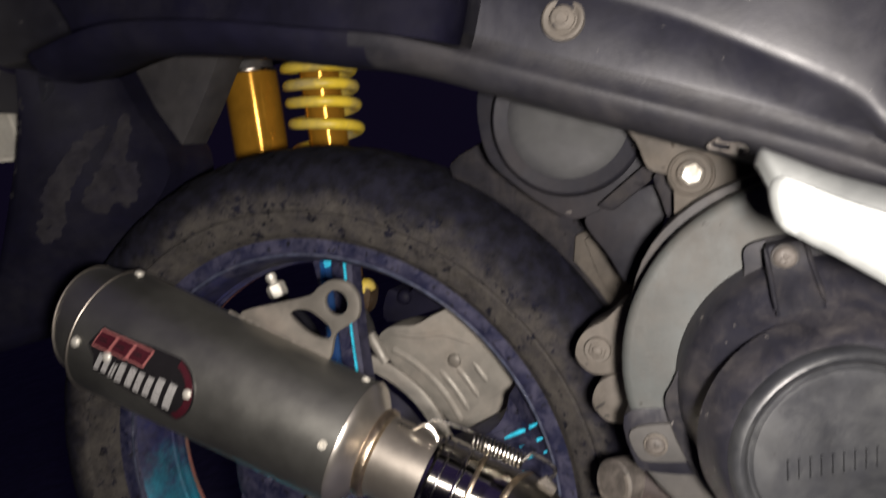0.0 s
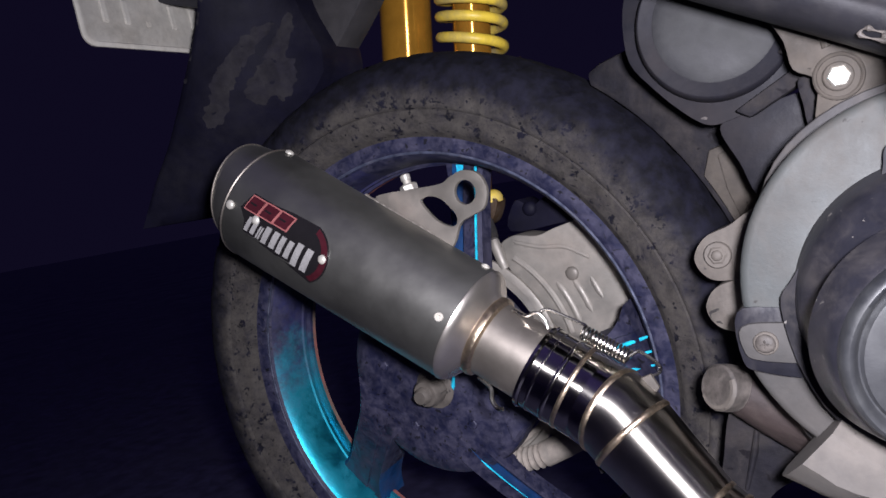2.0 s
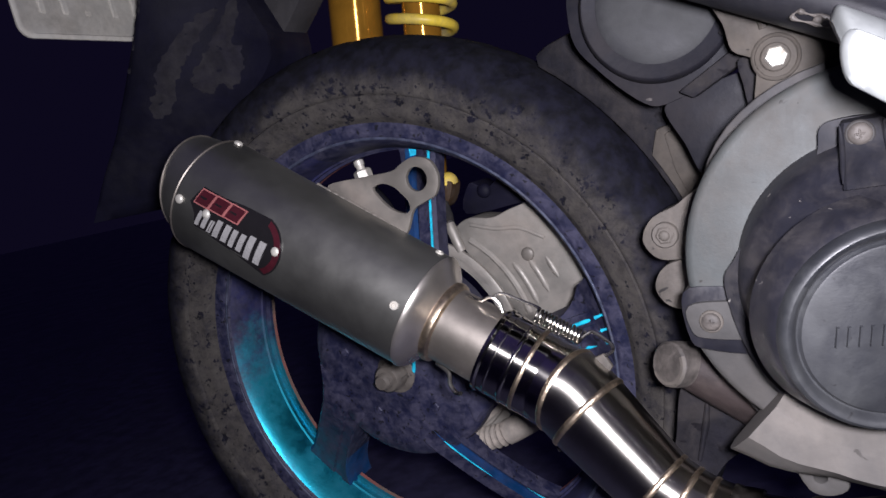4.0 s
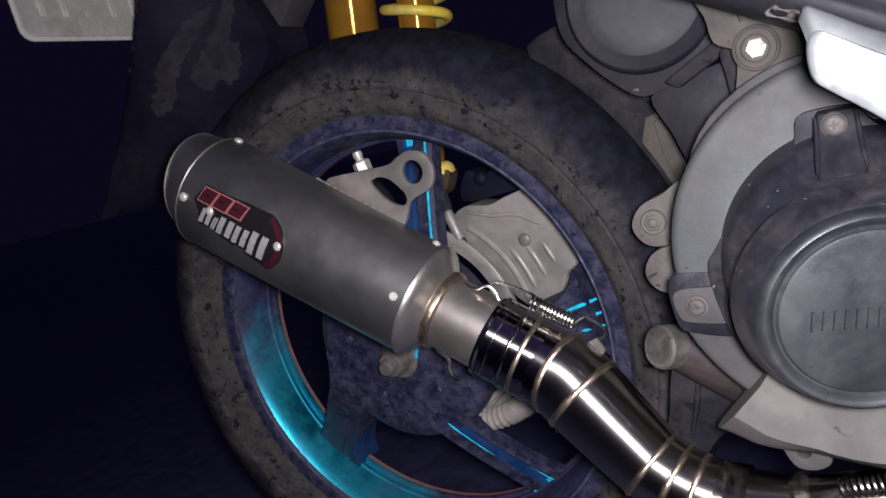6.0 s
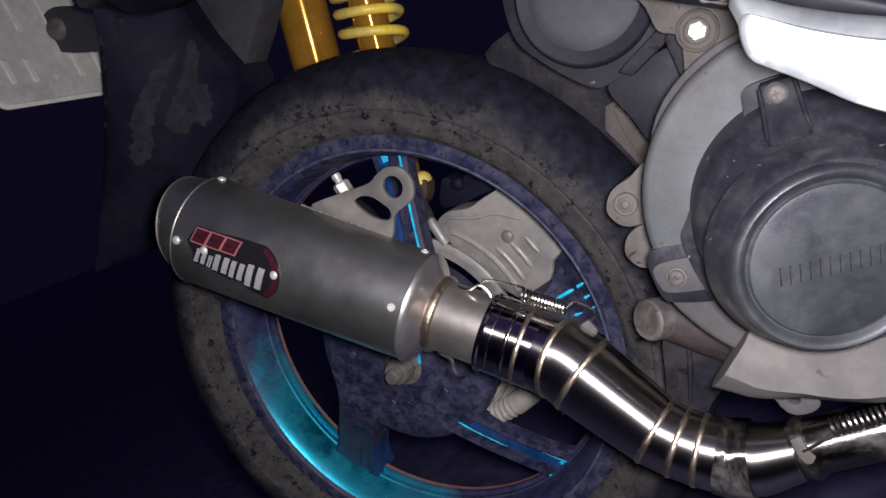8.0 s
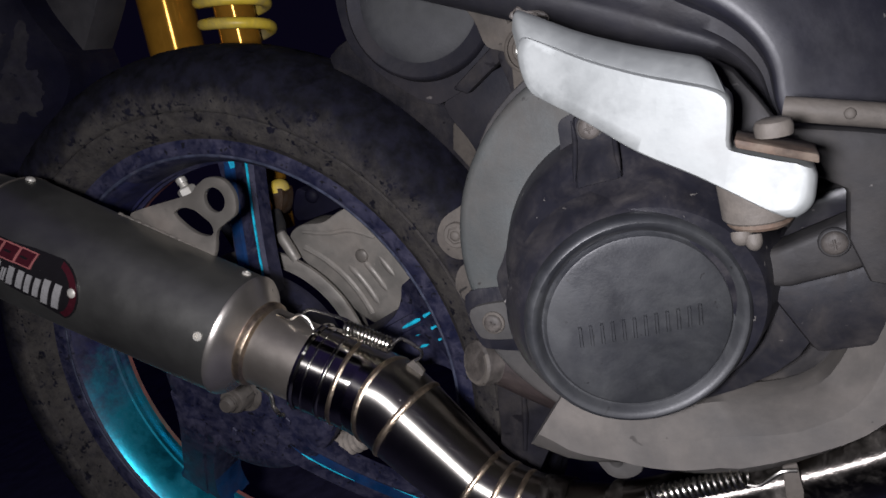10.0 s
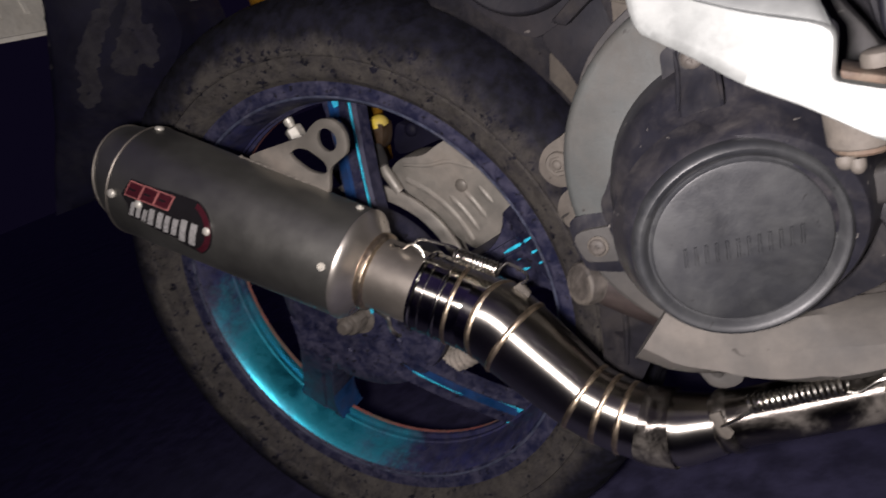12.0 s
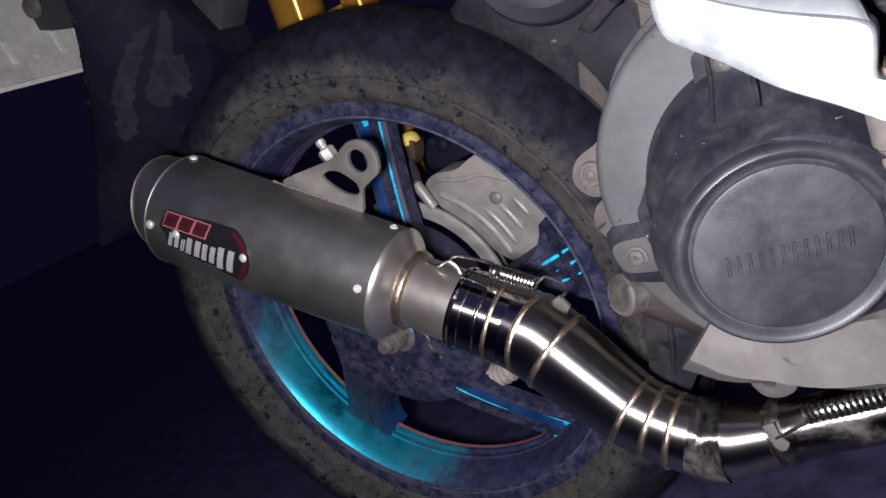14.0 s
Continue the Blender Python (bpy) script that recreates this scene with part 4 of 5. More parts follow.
def make_engine():
    block_out = closed_curve([(0.262, 0.300), (0.264, 0.345), (0.285, 0.385), (0.330, 0.405), (0.400, 0.400), (0.455, 0.385), (0.500, 0.33), (0.49, 0.26), (0.42, 0.222), (0.33, 0.215), (0.285, 0.232), (0.268, 0.262)], 5)
    eng = part("engine_case", plate(block_out, -0.112, 0.06, 0.006, segments=3), "dark_case", scooter, "grimy dark alloy engine case")
    # grey side plate: a broad ring round the cover
    cx, cz = 0.345, 0.316
    outer = [(cx + 0.0865 * math.cos(radians(a)), cz + 0.0865 * math.sin(radians(a))) for a in range(60, 196, 5)]
    inner = [(cx + 0.048 * math.cos(radians(a)), cz + 0.048 * math.sin(radians(a))) for a in range(195, 59, -9)]
    part("side_plate", plate(outer + inner, -0.132, -0.100, 0.0045, segments=4), "case_grey", eng, "smooth grey painted side plate")
    # black fan cover: base dome leaning to the round cap
    base, axis = Vector((0.343, -0.116, 0.3112)), Vector((0.10, -0.97, -0.20)).normalized()
    cover = part("fan_cover", turned([(0.0, 0.0632), (0.018, 0.0617), (0.0225, 0.0590), (0.027, 0.0555), (0.032, 0.0520), (0.038, 0.0488), (0.044, 0.0462), (0.050, 0.0445), (0.052, 0.043)], base, axis, 96), "black_paint", scooter, "black painted fan cover with scuffs and dust")
    cap_c = Vector((0.3450, -0.176, 0.2985))
    ca = Vector((math.sin(radians(19)) * math.cos(radians(-8)), -math.cos(radians(19)) * math.cos(radians(-8)), math.sin(radians(-8))))
    part("skirt", turned([(-0.022, 0.0498), (-0.012, 0.0470), (-0.005, 0.0448), (-0.003, 0.0428)], cap_c, ca, 96, close=False), "black_paint", cover)
    cap = part("round_cap", turned([(-0.016, 0.0441), (-0.006, 0.0440), (-0.0025, 0.0437), (-0.0002, 0.0431), (0.0012, 0.0422), (0.0018, 0.0411), (0.0016, 0.0399), (0.0006, 0.0388), (-0.0008, 0.0378), (-0.0018, 0.0370), (-0.0019, 0.0363), (-0.0012, 0.0357), (-0.0004, 0.0352), (-0.0002, 0.0344), (0.0001, 0.031), (0.0005, 0.026), (0.0009, 0.020), (0.0012, 0.013), (0.0014, 0.006), (0.0014, 0.0)], cap_c, ca, 96), "cover_disc", cover, "round black cap with raised rim and embossed marks")
    # embossed lettering as plain raised blocks
    side_v = Vector((0, 0, 1)).cross(ca).normalized()
    if side_v.x < 0:
        side_v = -side_v
    up_v = ca.cross(side_v)
    if up_v.z < 0:
        up_v = -up_v
    tilt = radians(-5)
    ux, uz = side_v * math.cos(tilt) + up_v * math.sin(tilt), up_v * math.cos(tilt) - side_v * math.sin(tilt)
    for k in range(6):
        o = cap_c + ux * (-0.0208 + 0.0083 * k) - uz * 0.0005 + ca * (0.0014 * (1 - ((-0.0208 + 0.0083 * k) / 0.0344) ** 2) - 0.0009)
        bars = []
        for quad in (((-0.0030, -0.0046), (-0.0016, -0.0046), (-0.0009, 0.0046), (-0.0023, 0.0046)), ((0.0011, -0.0046), (0.0025, -0.0046), (0.0032, 0.0046), (0.0018, 0.0046))):
            bm = bmesh.new()
            mx, mz = sum(q[0] for q in quad) / 4, sum(q[1] for q in quad) / 4
            low = [bm.verts.new(o + ux * a + uz * b) for a, b in quad]
            top = [bm.verts.new(o + ux * (mx + (a - mx) * 0.6) + uz * (mz + (b - mz) * 0.88) + ca * 0.0021) for a, b in quad]
            bm.faces.new(top)
            for i in range(4):
                bm.faces.new((low[i], low[(i + 1) % 4], top[(i + 1) % 4], top[i]))
            bars.append(bm)
        part("embossed_block", joined(*bars), "cover_disc", cap)
    part("cover_base", plate(closed_curve([(0.2770, 0.3130), (0.2830, 0.3250), (0.2915, 0.3360), (0.3025, 0.3465), (0.3150, 0.3545), (0.3212, 0.3605), (0.3240, 0.3700), (0.3252, 0.3768), (0.3285, 0.3796), (0.3370, 0.3802), (0.3450, 0.3796), (0.3500, 0.3770), (0.3570, 0.3680), (0.3760, 0.3510), (0.4000, 0.3350), (0.4150, 0.3000), (0.3950, 0.2600), (0.3450, 0.2450), (0.3000, 0.2550), (0.2830, 0.2800)], 4), -0.1385, -0.115, 0.004, segments=3), "boss_paint", cover)
    # upper boss of the cover, with a rib and a slot on either side and its screw
    bm = bmesh.new()
    rows = []
    for y, z, wide in ((-0.1440, 0.3796, 0.0066), (-0.1475, 0.3785, 0.0074), (-0.1490, 0.3755, 0.0078), (-0.1500, 0.3700, 0.0080), (-0.1550, 0.3645, 0.0083), (-0.1605, 0.3592, 0.0086), (-0.1650, 0.3535, 0.0090)):
        rows.append([bm.verts.new((0.3415 + d, y + e, z)) for d, e in ((-wide - 0.001, 0.02), (-wide, 0.0012), (-wide + 0.0012, 0.0), (wide - 0.0012, 0.0), (wide, 0.0012), (wide + 0.001, 0.02))])
    for a, b in zip(rows, rows[1:]):
        for k in range(6):
            bm.faces.new((a[k], a[(k + 1) % 6], b[(k + 1) % 6], b[k]))
    bm.faces.new(rows[0]), bm.faces.new(rows[-1])
    part("cover_boss", bm, "boss_paint", cover)
    for x0, x1, size in ((0.3336, 0.3326, 0.0011), (0.3494, 0.3508, 0.0011)):
        part("boss_rib", tube(open_curve([(x0, -0.1476, 0.3780), (x0, -0.1501, 0.3705), (0.5 * (x0 + x1), -0.1586, 0.3615), (x1, -0.1640, 0.3560)], 5), [size * min(1.0, 0.3 + 0.16 * k, 0.3 + 0.16 * (15 - k)) for k in range(16)], 12), "boss_paint", cover)
    for x, y, z in ((0.3405, -0.1494, 0.3735), (0.268, -0.1360, 0.2955), (0.4165, -0.1530, 0.3092)):
        part("cover_washer", turned([(-0.001, 0.0056), (0.0003, 0.0056), (0.0008, 0.0051), (0.0010, 0.003)], (x, y, z), (0, -1, 0), 24), "tan" if x < 0.3 else "brk_grey", cover)
        head = joined(turned([(0, 0.0046), (0.0006, 0.0044), (0.0014, 0.0034), (0.0018, 0.0018), (0.0018, 0.0)], (x, y - 0.0010, z), (0, -1, 0), 20), tube([(x - 0.0019, y - 0.0029, z), (x + 0.0019, y - 0.0029, z)], 0.0005, 6), tube([(x, y - 0.0029, z - 0.0019), (x, y - 0.0029, z + 0.0019)], 0.0005, 6))
        part("cover_screw", head, "pin_worn", cover, "dusty cross-head screw")
    part("cover_lug", plate(closed_curve([(0.2560, 0.3100), (0.2560, 0.286), (0.264, 0.2805), (0.286, 0.2770), (0.302, 0.280), (0.302, 0.308), (0.275, 0.3115)], 4), -0.1325, -0.11, 0.002), "black_paint", cover)
    part("cover_lug", plate(closed_curve([(0.2580, 0.3035), (0.2580, 0.291), (0.264, 0.2870), (0.284, 0.2850), (0.310, 0.284), (0.310, 0.302), (0.278, 0.3045)], 4), -0.1352, -0.12, 0.0035, segments=3), "dusty_casting", cover)
    part("cover_lug", plate([(0.390, 0.309), (0.401, 0.3112), (0.4225, 0.3165), (0.434, 0.3185), (0.434, 0.2995), (0.4205, 0.2962), (0.3985, 0.2942), (0.388, 0.296)], -0.1520, -0.11, 0.0030, segments=3), "brk_grey", cover)
    part("lug_web", plate([(0.398, 0.3120), (0.4110, 0.3268), (0.4240, 0.3278), (0.434, 0.3270), (0.434, 0.3198), (0.4215, 0.3175)], -0.1470, -0.11, 0.0020), "black_paint", cover)
    part("web_edge", tube(open_curve([(0.4020, -0.1468, 0.3170), (0.4100, -0.1470, 0.3262), (0.4150, -0.1472, 0.3282), (0.4250, -0.1472, 0.3284), (0.434, -0.1465, 0.3276)], 5), 0.0011, 10), "brk_grey", cover)
    part("lower_web", plate([(0.388, 0.2945), (0.3985, 0.2928), (0.4205, 0.2948), (0.436, 0.2975), (0.436, 0.262), (0.402, 0.262)], -0.1440, -0.11, 0.0030), "boss_paint", cover)
    low_out = [(cx + 0.0945 * math.cos(radians(a)), cz + 0.0945 * math.sin(radians(a))) for a in range(196, 256, 4)]
    low_in = [(cx + 0.046 * math.cos(radians(a)), cz + 0.046 * math.sin(radians(a))) for a in range(252, 195, -8)]
    part("lower_casting", plate(low_out + low_in, -0.1275, -0.100, 0.004, segments=3), "dusty_casting", eng, "dusty grey casting below the lug")
    # mounting lugs behind the grey plate
    part("mounting_lug", plate(closed_curve([(0.262, 0.352), (0.248, 0.347), (0.235, 0.342), (0.2285, 0.331), (0.234, 0.3205), (0.245, 0.318), (0.262, 0.322)], 5), -0.088, -0.06, 0.003), "tan", eng, "dust-caked alloy mounting lug")
    part("lug_bolt", joined(hexagon((0.2415, -0.089, 0.3325), (0, -1, 0), 0.009, 0.003, 0.0072), dome((0.2415, -0.092, 0.3325), (0, -1, 0), 0.003, 0.0015)), "tan", eng)
    part("mounting_lug", plate(closed_curve([(0.262, 0.318), (0.248, 0.318), (0.237, 0.314), (0.2315, 0.304), (0.236, 0.294), (0.247, 0.290), (0.262, 0.292)], 5), -0.090, -0.06, 0.003), "tan", eng, "dust-caked alloy mounting lug")
    # brown pivot pin with a flat worn end
    pin = part("pivot_arm", tube(open_curve([(0.238, -0.088, 0.259), (0.256, -0.082, 0.249), (0.285, -0.075, 0.232), (0.31, -0.07, 0.22)], 5), [0.0122 + 0.0010 * k for k in range(16)], 28), "pin", scooter, "brown dusty pivot arm under the engine")
    part("pin_end", turned([(0, 0.0), (0.0, 0.0112), (0.0012, 0.0126), (0.006, 0.0130), (0.016, 0.0125)], (0.2335, -0.100, 0.2625), (0.50, 0.80, -0.28), 36), "pin_worn", pin, "worn flat pin end")
    part("worn_edge", turned([(-0.0004, 0.0095), (-0.0003, 0.0113), (0.0010, 0.0124)], (0.2335, -0.100, 0.2625), (0.50, 0.80, -0.28), 24, False, (150, 330)), "tan", pin)
    # grimy casting that hangs below the pivot arm
    hang = part("swing_bracket", plate(closed_curve([(0.2360, 0.2470), (0.2640, 0.2400), (0.2780, 0.2250), (0.2700, 0.2080), (0.2520, 0.1960), (0.2340, 0.1760), (0.2160, 0.1830), (0.2240, 0.2080)], 5), -0.078, -0.050, 0.004, segments=3), "brown", scooter, "grimy brown casting below the pivot arm")
    part("casting_rib", tube([(0.2470, -0.0785, 0.2360), (0.2430, -0.0790, 0.2180), (0.2360, -0.0785, 0.1960)], [0.0012, 0.0020, 0.0012], 10), "brown", hang)
    # tan lower shroud: curved band under the cover
    bm = bmesh.new()
    rows = []
    for s in range(25):
        t = s / 24
        a = radians(226 + 112 * t)
        r_out = 0.114 - 0.014 * min(1, t * 5) + 0.045 * max(0, t - 0.45)
        u = max(0.0, min(1.0, (t - 0.46) / 0.34))
        r_in = 0.066 + 0.019 * u * u * (3 - 2 * u)
        cy = -0.146 - 0.008 * math.sin(math.pi * t)
        sec = [(r_in, cy + 0.012), (r_in + 0.010, cy - 0.001), (0.5 * (r_in + r_out) + 0.006, cy - 0.002), (r_out - 0.006, cy + 0.006), (r_out - 0.001, cy + 0.012), (r_out, cy + 0.016), (r_out - 0.002, cy + 0.022), (r_in, cy + 0.03)]
        wob = 0.0012 * math.sin(17 * t) * (t > 0.05)
        rows.append([bm.verts.new((0.345 + (r + (wob if r > 0.09 else 0)) * math.cos(a), y, 0.311 + (r + (wob if r > 0.09 else 0)) * math.sin(a))) for r, y in sec])
    for a, b in zip(rows, rows[1:]):
        for k in range(len(a)):
            j = (k + 1) % len(a)
            bm.faces.new((a[k], a[j], b[j], b[k]))
    bm.faces.new(rows[0]), bm.faces.new(rows[-1])
    shroud = part("cooling_shroud", bm, "shroud", scooter, "dusty tan-grey plastic cooling shroud with torn lower edge")
    part("shroud_foot", plate(closed_curve([(0.294, 0.222), (0.312, 0.220), (0.316, 0.208), (0.308, 0.203), (0.298, 0.206)], 4), -0.128, -0.118, 0.002, [ring_of(0.304, 0.2125, 0.0028, 14)]), "dusty_casting", shroud)
    # upper mounting: dusty bracket with a bright hexagon bolt
    brk = part("engine_bracket", plate(closed_curve([(0.281, 0.456), (0.2880, 0.434), (0.2905, 0.420), (0.3000, 0.412), (0.2970, 0.3925), (0.304, 0.3945), (0.320, 0.4025), (0.345, 0.406), (0.345, 0.430), (0.328, 0.442), (0.31, 0.452)], 4), -0.097, -0.06, 0.0025), "web", scooter, "dust-caked engine bracket")
    part("bracket_bolt", turned([(0, 0.0054), (0.0030, 0.0054), (0.0040, 0.0046), (0.0044, 0.0)], (0.3095, -0.0985, 0.4125), (0.2, -1, 0.0), 6), "pale_steel", brk, "bright hexagon bolt")
    part("bolt_washer", turned([(-0.001, 0.0068), (0.0004, 0.0068), (0.0010, 0.0062), (0.0010, 0.004)], (0.3095, -0.0985, 0.4125), (0.1, -1, 0.05), 28), "web", brk)
    part("bracket_boss", turned([(-0.002, 0.0116), (0.0010, 0.0110), (0.0016, 0.0102), (0.0010, 0.0094), (-0.002, 0.0092)], (0.3095, -0.0975, 0.4125), (0, -1, 0), 36, False), "web", brk)
    for x0, z0, x1, z1 in ((0.3065, 0.4270, 0.3030, 0.4440), (0.3140, 0.4265, 0.3165, 0.4440), (0.3205, 0.4220, 0.3400, 0.4300)):
        part("bracket_rib", tube([(x0, -0.0965, z0), (x1, -0.0965, z1)], [0.0026, 0.0018], 10), "web", brk)
    part("bracket_ear", plate(closed_curve([(0.2905, 0.4150), (0.2980, 0.4155), (0.2995, 0.4040), (0.2930, 0.3920), (0.2915, 0.4030)], 4), -0.084, -0.070, 0.001), "brown", brk)
    part("cross_bar", plate([(0.2570, 0.4065), (0.2960, 0.4265), (0.2975, 0.4170), (0.2645, 0.4015)], -0.073, -0.060, 0.0015), "brown", scooter, "thin dusty cross bar over the flap")
    # dark plastic flap
    part("plastic_flap", plate(closed_curve([(0.2470, 0.3985), (0.2570, 0.4035), (0.2900, 0.4100), (0.2930, 0.400), (0.286, 0.387), (0.2640, 0.3590), (0.2545, 0.3790)], 5), -0.066, -0.045, 0.004, segments=3), "flap", scooter, "dark dusty plastic duct flap")
    # hanger arm behind
    def beside_tyre(r, a0, a1, step):
        return [(0.003 + r * math.cos(radians(d)), 0.25 + r * math.sin(radians(d))) for d in range(a0, a1, step)]

    arm_out = beside_tyre(0.2485, 12, 53, 3) + [(0.1585, 0.4515), (0.168, 0.4560), (0.185, 0.4600), (0.215, 0.4650), (0.245, 0.430), (0.275, 0.390), (0.285, 0.340), (0.275, 0.300)]
    part("hanger_arm", plate(arm_out, -0.018, 0.010, 0.003), "brown", scooter, "brown dusty hanger arm")
    web = part("arm_web", plate(beside_tyre(0.2525, 19, 31, 2) + [(0.2290, 0.3880), (0.2470, 0.3920), (0.2600, 0.3650), (0.2600, 0.3400)], -0.0210, -0.012, 0.002), "web", scooter, "dust-caked alloy web with a folded edge")
    part("web_fold", plate([(0.2340, 0.3840), (0.2470, 0.3900), (0.2590, 0.3650), (0.2590, 0.3450), (0.2440, 0.3400), (0.2370, 0.3620)], -0.0225, -0.018, 0.0012), "web", web)
    # round intake canister
    can_c = (0.2540, -0.0765, 0.4565)
    inn = part("intake_canister", turned([(-0.060, 0.0450), (-0.022, 0.0440), (-0.014, 0.0432), (-0.009, 0.0424), (-0.0062, 0.0415), (-0.0054, 0.0406), (-0.0058, 0.0399)], can_c, (0.12, -1, 0.03), 96), "flap", scooter, "round black intake canister")
    part("canister_groove", turned([(-0.0058, 0.0400), (-0.0066, 0.0393), (-0.0086, 0.0380), (-0.0094, 0.0366), (-0.0094, 0.0330)], can_c, (0.12, -1, 0.03), 80, False), "gap", inn, "dark groove round the end disc")
    part("canister_disc", turned([(-0.0092, 0.0355), (-0.0076, 0.0350), (-0.0064, 0.0340), (-0.0054, 0.0322), (-0.0044, 0.026), (-0.0036, 0.016), (-0.0033, 0.0)], can_c, (0.12, -1, 0.03), 64), "can_disc", inn, "scuffed grey end disc")
    part("canister_flange", plate(closed_curve([(0.2015, 0.4515), (0.2145, 0.4275), (0.2365, 0.4045), (0.250, 0.4015), (0.264, 0.4045), (0.2985, 0.428), (0.30, 0.47), (0.25, 0.50), (0.21, 0.49)], 5), -0.0650, -0.035, 0.006, segments=4), "flap", inn, "dusty flange")
    part("canister_clip", tube(open_curve([(0.293, -0.070, 0.450), (0.289, -0.071, 0.438), (0.283, -0.071, 0.431)], 4), 0.0016, 8), "brown", inn)


make_engine()


def make_footrest():
    # arm of the folding passenger footrest: cast, wedge-shaped, with a ridge along its upper edge
    outline = closed_curve([(0.3388, 0.4010), (0.3394, 0.4085), (0.3425, 0.4125), (0.3480, 0.4095), (0.3615, 0.3998), (0.3760, 0.3912), (0.3880, 0.3852), (0.3950, 0.3815), (0.3985, 0.3775), (0.3975, 0.3710), (0.3958, 0.3640), (0.3990, 0.3612), (0.4080, 0.3565), (0.4150, 0.3528), (0.4145, 0.3470), (0.4120, 0.3420), (0.4060, 0.3405), (0.3960, 0.3485), (0.3840, 0.3580), (0.3695, 0.3683), (0.3555, 0.3815), (0.3440, 0.3915), (0.3400, 0.3955)], 3)
    bm = bmesh.new()
    n = len(outline)
    cx, cz = sum(p[0] for p in outline) / n, sum(p[1] for p in outline) / n

    def depth(x):
        t = (x - 0.338) / 0.06
        return -0.214 - 0.014 * max(0, min(1, t))

    rings = []
    for inset, dy in ((0.0, 0.014), (0.0, 0.004), (0.012, 0.0018), (0.03, 0.0006), (0.07, 0.0)):
        rings.append([bm.verts.new((x + (cx - x) * inset, depth(x) + dy, z + (cz - z) * inset)) for x, z in outline])
    for a, b in zip(rings, rings[1:]):
        for i in range(n):
            bm.faces.new((a[i], a[(i + 1) % n], b[(i + 1) % n], b[i]))
    bmesh.ops.triangle_fill(bm, edges=[bm.edges.get((rings[-1][i], rings[-1][(i + 1) % n])) for i in range(n)], use_beauty=True)
    bmesh.ops.triangle_fill(bm, edges=[bm.edges.get((rings[0][i], rings[0][(i + 1) % n])) for i in range(n)], use_beauty=True)
    bmesh.ops.subdivide_edges(bm, edges=[e for e in bm.edges if e.calc_length() > 0.005], cuts=4)
    bmesh.ops.triangulate(bm, faces=[f for f in bm.faces if len(f.verts) > 4])
    rest = part("footrest", bm, "peg", scooter, "bare cast aluminium folding passenger footrest", sharp=40)
    # top flange that runs back from the ridge
    top = open_curve([(0.3400, -0.2110, 0.4080), (0.3428, -0.2125, 0.4122), (0.3480, -0.2140, 0.4092), (0.3615, -0.2175, 0.3994), (0.3760, -0.2210, 0.3908), (0.3880, -0.2235, 0.3847), (0.3950, -0.2250, 0.3812), (0.3978, -0.2250, 0.3785)], 6)
    bm = bmesh.new()
    rows = [[bm.verts.new(p + Vector(d)) for d in ((0, 0.0012, -0.004), (0, -0.0012, -0.0012), (-0.0004, 0.0002, 0.0014), (-0.0012, 0.0030, 0.0048), (-0.002, 0.0060, 0.0078), (-0.003, 0.0120, 0.0093), (-0.003, 0.018, 0.0078), (0, 0.016, -0.004))] for p in top]
    for a, b in zip(rows, rows[1:]):
        for k in range(8):
            bm.faces.new((a[k], a[(k + 1) % 8], b[(k + 1) % 8], b[k]))
    bm.faces.new(rows[0]), bm.faces.new(rows[-1])
    part("footrest_flange", bm, "peg", rest)
    up = Vector((0.12, -0.05, 1)).normalized()
    c = Vector((0.4068, -0.224, 0.3618))
    part("hinge_washer", plate([(0.3970, 0.3640), (0.4165, 0.3545), (0.4168, 0.3572), (0.3972, 0.3668)], -0.230, -0.212, 0.0008), "rust", rest, "rusty hinge plate")
    part("hinge_bolt", turned([(0, 0.0050), (0.0026, 0.0052), (0.0040, 0.0046), (0.0046, 0.0032)], c + up * 0.0025, up, 24), "tan", rest, "round hinge bolt head")
    part("hinge_knuckle", turned([(-0.0125, 0.0085), (-0.0110, 0.0100), (0.002, 0.0108)], (0.3990, -0.2165, 0.3520), up, 28), "tan", rest, "dusty hinge knuckle")
    part("hinge_washer", turned([(0, 0.0084), (0.001, 0.0092), (0.002, 0.0086)], (0.3978, -0.2167, 0.3385), up, 24), "rust", rest)
    part("cotter_pin", joined(dome((0.3925, -0.223, 0.3375), (-0.2, -0.4, -1), 0.003, 0.003), dome((0.3955, -0.2235, 0.3360), (0, -0.4, -1), 0.0026, 0.0035)), "tan", rest, "bent cotter pin end")
    # its bracket on the frame
    out = [(0.3860, 0.3720), (0.3885, 0.3845), (0.3912, 0.3885), (0.3985, 0.3815), (0.4040, 0.3705), (0.4072, 0.3625), (0.4125, 0.3585), (0.4300, 0.3525), (0.475, 0.335), (0.47, 0.30), (0.440, 0.295), (0.424, 0.302), (0.4205, 0.318), (0.4235, 0.334), (0.414, 0.342), (0.400, 0.346), (0.390, 0.356)]
    brk = part("footrest_bracket", plate(out, -0.182, -0.170, 0.002), "brk_grey", scooter, "grey-brown steel footrest bracket with a slot")
    part("bracket_lip", tube(open_curve([(0.4105, -0.1835, 0.3655), (0.420, -0.1845, 0.3620), (0.440, -0.185, 0.3545), (0.47, -0.183, 0.342)], 6), 0.0040, 14), "tan", brk, "dusty rolled lip")
    part("bracket_rivet", dome((0.4280, -0.1890, 0.3595), (0, -1, 0.2), 0.0018, 0.001), "tan", brk)


make_footrest()


